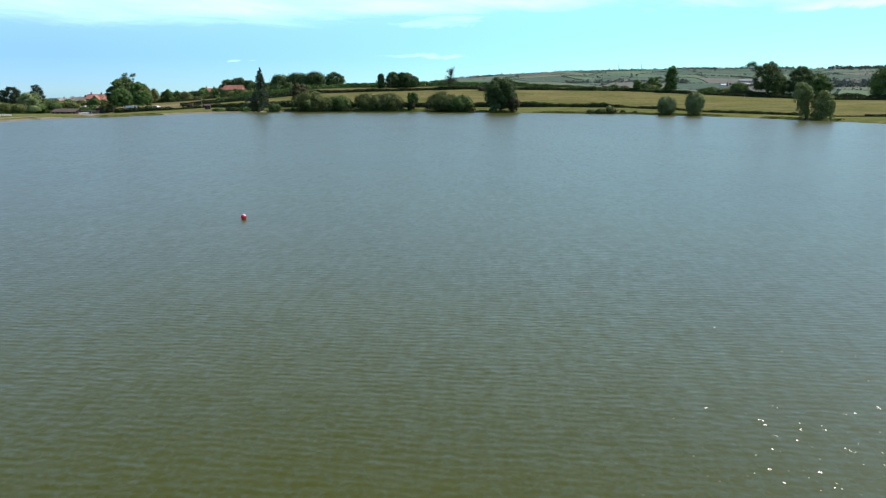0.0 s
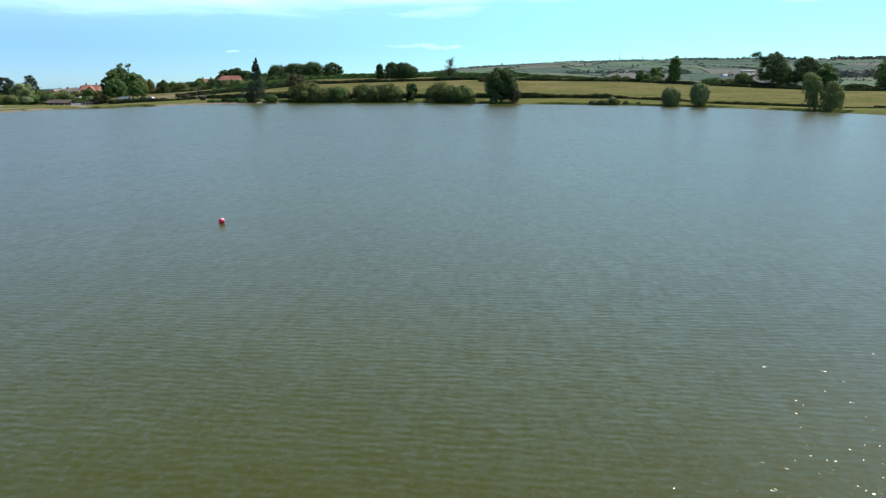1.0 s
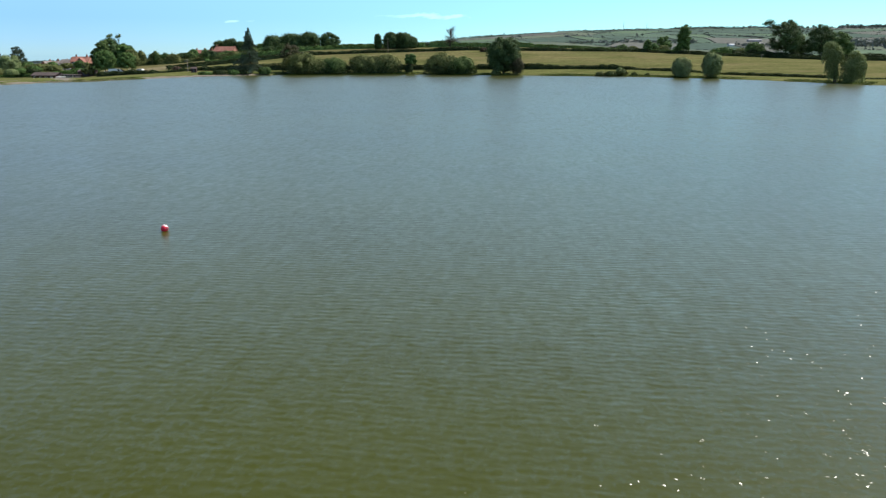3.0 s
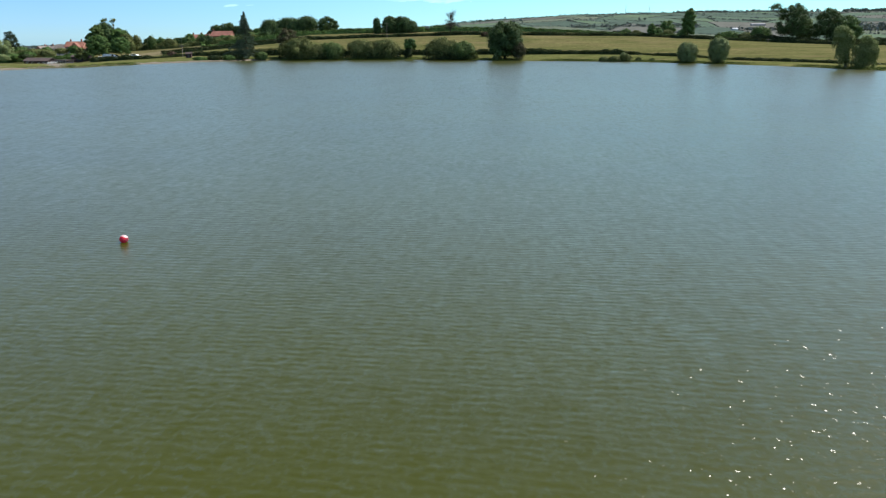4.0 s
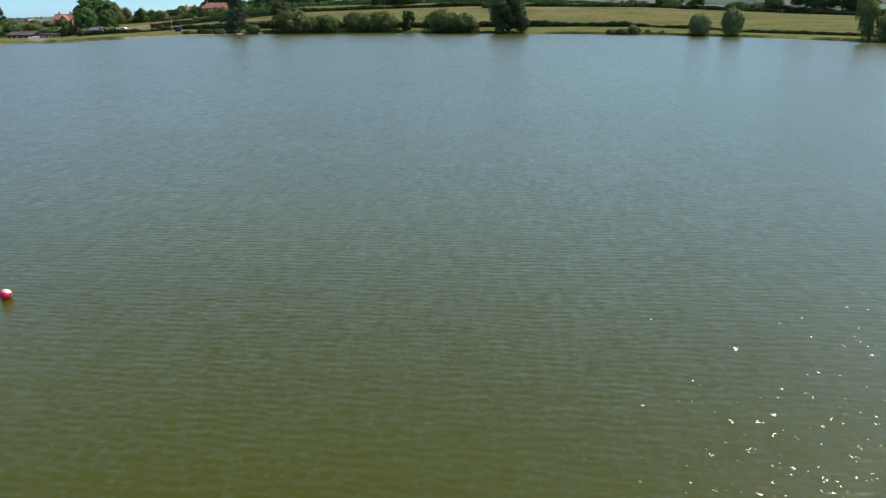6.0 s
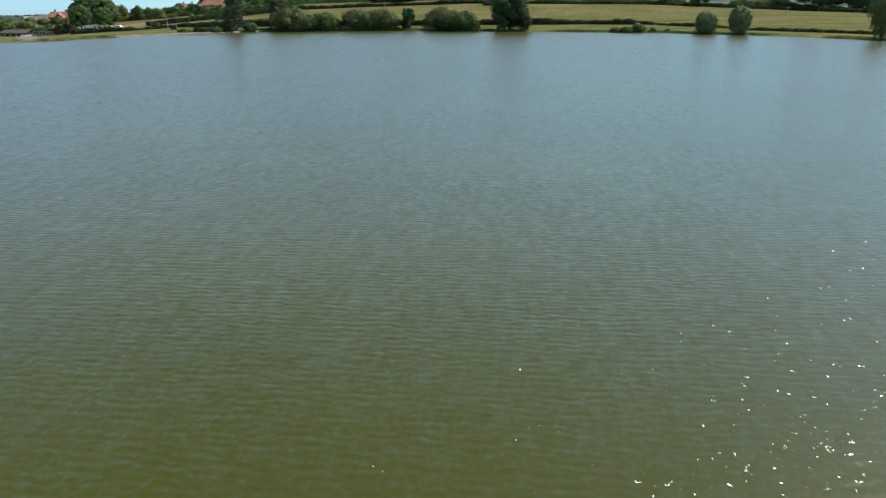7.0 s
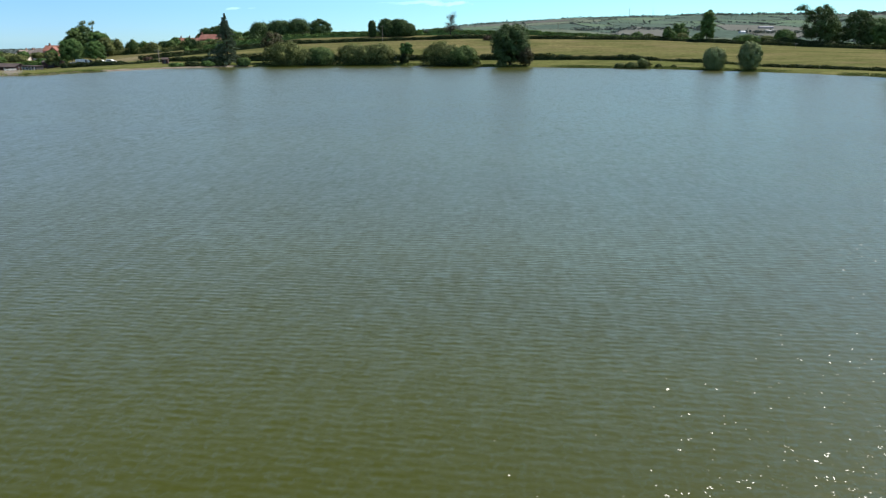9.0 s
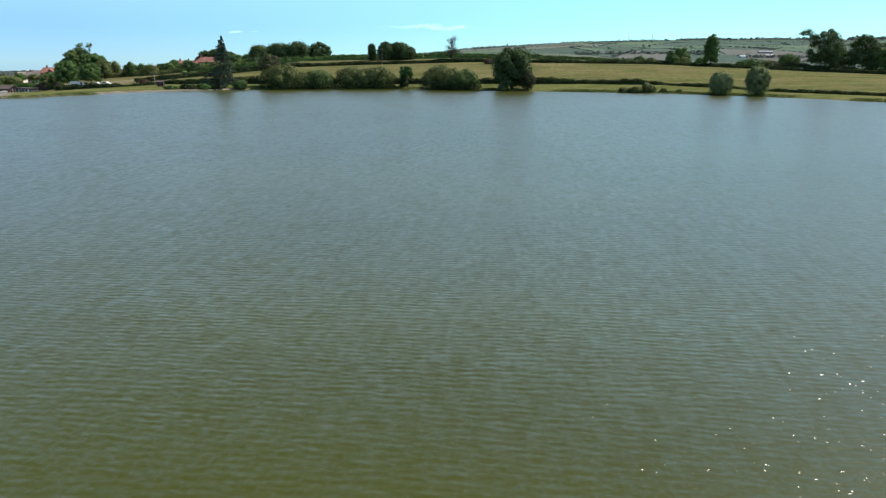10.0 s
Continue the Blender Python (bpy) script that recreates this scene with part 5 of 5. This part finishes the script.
utility_pole(118, 380, 2.4)

# the red mooring buoy
def buoy(x, y, r):
    root = thing("buoy", (x, y, 0), "round red plastic mooring buoy, pale highlight painted on top, afloat", "buoy", turn=25)

    def ball(scale, keep):
        bm = bmesh.new()
        bmesh.ops.create_uvsphere(bm, u_segments=40, v_segments=28, radius=r * scale)
        gone = [f for f in bm.faces if not keep(f.calc_center_median() / r)]
        bmesh.ops.delete(bm, geom=gone, context="FACES")
        for f in bm.faces:
            f.smooth = True
        bmesh.ops.translate(bm, verts=bm.verts[:], vec=(0, 0, r * 0.74))
        return bm

    part("ball", ball(1.0, lambda q: True), M_BUOY, root)
    # the ball's bright highlight, painted on as a pale cap
    part("highlight_cap", ball(1.012, lambda q: q.z + 0.35 * q.x > 0.70), M_HIGHLIGHT, root, "pale pink highlight painted on the top")
    part("patch", ball(1.018, lambda q: q.x > 0.45 and q.y < -0.3 and -0.35 < q.z < 0.35), M_DARKRED, root, "small dark red patch")
    bm = bmesh.new()
    tube(bm, [(0, 0, r * 1.66), (0, 0, r * 1.80)], [r * 0.16, r * 0.12], 14)
    part("lifting_eye", bm, M_WHITE, root)
    return root


M_BUOY = noise_mat("buoy_plastic", (0.62, 0.022, 0.05), (0.74, 0.03, 0.06), (0.8, 0.05, 0.085), 4, 18, 0.5, 0.05, 0.003)
M_BUOY.node_tree.nodes["Principled BSDF"].inputs["Specular IOR Level"].default_value = 0.2
M_DARKRED = noise_mat("dark_red_plastic", (0.16, 0.02, 0.035), (0.24, 0.03, 0.045), (0.30, 0.05, 0.06), 6, 20, 0.6, 0.05, 0.003)
M_HIGHLIGHT = noise_mat("highlight_plastic", (0.62, 0.34, 0.34), (0.74, 0.5, 0.5), (0.8, 0.66, 0.65), 4, 20, 0.4, 0.05, 0.003)
buoy(-20.96, 54.15, 0.215)

# a little rowing boat drawn up at the western shore
def boat(x, y, turn):
    root = thing("rowing_boat", (x, y, ground_z(x, y) + 0.1), "small white rowing boat drawn up on the shore", "boat", turn=turn)
    bm = bmesh.new()
    rows_ = []
    for i in range(9):
        u = i / 8
        w = 0.75 * math.sin(math.pi * min(1, 0.18 + 0.82 * (1 - u))) ** 0.6 if i < 8 else 0.03
        rows_.append([bm.verts.new((-2 + 4 * u, w * a, 0.55 * abs(a) ** 1.6 + 0.12 * u * u)) for a in (-1, -0.6, 0, 0.6, 1)])
    for a, b in zip(rows_, rows_[1:]):
        for j in range(4):
            bm.faces.new((a[j], a[j + 1], b[j + 1], b[j]))
    bm.faces.new(rows_[0])
    bmesh.ops.solidify(bm, geom=bm.faces[:], thickness=0.05)
    hull = part("hull", bm, M_WHITE, root)
    for k in (-0.8, 0.5):
        part("thwart", boxed(k - 0.12, -0.55, 0.34, k + 0.12, 0.55, 0.38), M_WOOD, root)


def slipway(x, y, turn):
    root = thing("slipway", (x, y, 0.0), "pale concrete slipway running into the water", "slipway", turn=turn)
    bm = bmesh.new()
    v = [bm.verts.new((sx * 1.9, k, z - low)) for low in (0, 0.3) for k, z in ((-2.0, -0.28), (1.2, 0.10), (4.5, 0.47)) for sx in (-1, 1)]
    for i in (0, 2):
        bm.faces.new((v[i], v[i + 1], v[i + 3], v[i + 2]))
        bm.faces.new((v[i + 8], v[i + 9], v[i + 7], v[i + 6]))
        bm.faces.new((v[i], v[i + 2], v[i + 8], v[i + 6]))
        bm.faces.new((v[i + 1], v[i + 7], v[i + 9], v[i + 3]))
    bm.faces.new((v[0], v[6], v[7], v[1]))
    bm.faces.new((v[4], v[5], v[11], v[10]))
    part("slab", bm, M_CONCRETE, root)


M_CONCRETE = noise_mat("weathered_concrete", (0.30, 0.29, 0.26), (0.40, 0.38, 0.34), (0.48, 0.46, 0.42), 0.5, 5, 0.9, 0.3, 0.02)
slipway(-148.4, 266.5, 82)
boat(-194, 262, 20)
boat(-177, 286, 60)

# far pylons, sheds and hedgerows on the hills
def radio_mast(x, y, h):
    root = thing("radio_mast", (x, y, ground_z(x, y) - 1), "slender grey lattice mast on the far ridge", "mast", "masts on the ridge")
    bm = bmesh.new()
    for k in range(3):
        a = k * 2.094
        tube(bm, [(0.8 * math.cos(a), 0.8 * math.sin(a), 0), (0.25 * math.cos(a), 0.25 * math.sin(a), h)], [0.36, 0.24], 4)
    for i in range(14):
        z0, z1 = h * i / 14, h * (i + 1) / 14
        for k in range(3):
            a, b = k * 2.094, (k + 1) * 2.094
            r0, r1 = 0.8 - 0.55 * i / 14, 0.8 - 0.55 * (i + 1) / 14
            tube(bm, [(r0 * math.cos(a), r0 * math.sin(a), z0), (r1 * math.cos(b), r1 * math.sin(b), z1)], [0.09, 0.09], 3)
    part("lattice", bm, M_GREYROOF, root)


radio_mast(310, 2150, 24)
radio_mast(374, 2150, 20)


def far_shed(x, y, w, d, h, turn, mat, label):
    root = thing("farm_shed", (x, y, ground_z(x, y)), label, "shed", "sheds in the valley", turn)
    part("wall", walls(w, d, h, h + d * 0.16, 0.3), mat, root)
    part("roof", gable(bmesh.new(), -w / 2, w / 2, -d / 2, d / 2, h, h + d * 0.16, 0.4), mat, root)


far_shed(352.8, 1254, 9, 7, 2.0, 15, M_GREYROOF, "small pale metal farm shed in the valley")
far_shed(400, 1270, 12, 7, 2.2, 5, M_GREYROOF, "pale metal farm shed in the valley")
far_shed(421, 1357, 23, 8, 1.8, 3, M_SLATE, "long low slate-grey farm building in the valley")


def far_rows():
    """Hedgerows and copses on the hills: lines between fields, and woods along the ridge."""
    rng = np.random.default_rng(17)
    q = np.stack([rng.uniform(-0.45, 0.62, 420000), rng.uniform(640, 2240, 420000)], 1)
    q[:, 0] *= q[:, 1]
    p = q[field_at(q[:, 0], q[:, 1])[1] < 1.5]
    bushy = np.array([noise.noise(Vector((a * 0.01, b * 0.01, 3))) for a, b in p])
    hgt = 1.2 + 2.4 * np.clip(bushy, 0, 1) + rng.random(len(p)) * 0.6
    allp, hh = [p], [hgt]
    # single trees in the fields and hedges
    pick = rng.choice(len(p), 420, replace=False)
    allp.append(p[pick] + rng.normal(size=(420, 2)) * 2)
    hh.append(rng.uniform(3.5, 8.0, 420))
    # copses and ridge woods: (x, y, half length, half depth, height, trees)
    for x, y, a, b, h, n in [(900, 1950, 95, 25, 9, 260), (1060, 1800, 130, 28, 8, 300), (620, 2060, 120, 14, 6, 200), (520, 2200, 60, 14, 7, 130), (330, 2250, 120, 16, 6, 220),
                             (60, 2200, 150, 18, 7, 260), (-150, 2150, 60, 12, 6, 50), (-330, 1900, 110, 30, 7, 300), (700, 1150, 150, 28, 5, 420), (480, 1250, 110, 16, 5, 240),
                             (210, 1350, 110, 14, 5, 220), (-900, 1900, 500, 60, 6, 900), (-1300, 2100, 500, 60, 6, 700), (-600, 1500, 300, 40, 5, 600), (-620, 900, 160, 40, 4, 500), (-430, 720, 110, 30, 4, 360),
                             (120, 800, 120, 20, 5, 300), (820, 1300, 120, 30, 6, 320), (250, 720, 90, 20, 4, 240), (640, 1250, 130, 40, 10, 700), (950, 2200, 300, 20, 6, 300), (705, 2180, 45, 8, 10, 22), (799, 2180, 40, 8, 11, 20), (892, 2180, 50, 8, 9, 24)]:
        allp.append(np.stack([x + a * rng.uniform(-1, 1, n), y + b * rng.uniform(-1, 1, n)], 1))
        hh.append(h * rng.uniform(0.6, 1.15, n))
    p, hgt = np.concatenate(allp), np.concatenate(hh)
    z = land(p[:, 0], p[:, 1])
    k = 6
    d = rng.normal(size=(len(p), k, 3))
    d /= np.linalg.norm(d, axis=2)[..., None]
    d[..., 2] = np.abs(d[..., 2])
    wv_ = hgt[:, None, None] * np.array([0.62, 0.62, 0.9])[None, None]
    c = np.stack([p[:, 0], p[:, 1], z], 1)[:, None] + d * wv_ * (0.45 + 0.55 * rng.random((len(p), k, 1)))
    v, f = leaf_arrays(rng, c.reshape(-1, 3), np.repeat(0.25 + hgt * 0.30, k), 0.3)
    ob = part("hazed_woods", np_mesh("hazed_woods", v, f), M_HAZED_WOOD)
    tagged(ob, "hedgerows and copses on the distant hills, coloured bluish green for haze", "woods", kind="stuff")


# pale, bluish leaf colours carry the haze of the distance
M_HAZED_WOOD = leaf_mat("hazed_woods", (0.090, 0.118, 0.104), (0.114, 0.148, 0.128), (0.142, 0.176, 0.148), 0.1)
far_rows()


def bank_weeds():
    """Rushes and rough grass along the waterline."""
    rng = np.random.default_rng(23)
    line = [tuple(q) for q in SHS if q[1] > 235]
    p, n = along(line, 0.5)
    dens = np.array([noise.noise(Vector((a * 0.07, b * 0.07, 1))) for a, b in p])
    pick = rng.integers(0, len(p), 60000)
    pick = pick[dens[pick] + rng.uniform(-0.35, 0.35, len(pick)) > np.where(p[pick, 0] > 40, -0.15, np.where(p[pick, 0] < -105, 0.22, -0.05))]
    j = p[pick] + n[pick] * rng.uniform(-0.6, 3.2, len(pick))[:, None] + rng.normal(size=(len(pick), 2)) * 0.3
    z = np.maximum(land(j[:, 0], j[:, 1]), 0)
    c = np.stack([j[:, 0], j[:, 1], z + rng.uniform(0.03, 0.42, len(pick)) * (0.6 + np.clip(dens[pick], 0, 1))], 1)
    v, f = leaf_arrays(rng, c, 0.15, -0.2)
    ob = part("bank_weeds", np_mesh("bank_weeds", v, f), M_REED)
    tagged(ob, "rough grass and rushes along the waterline", "weeds", kind="stuff")


bank_weeds()
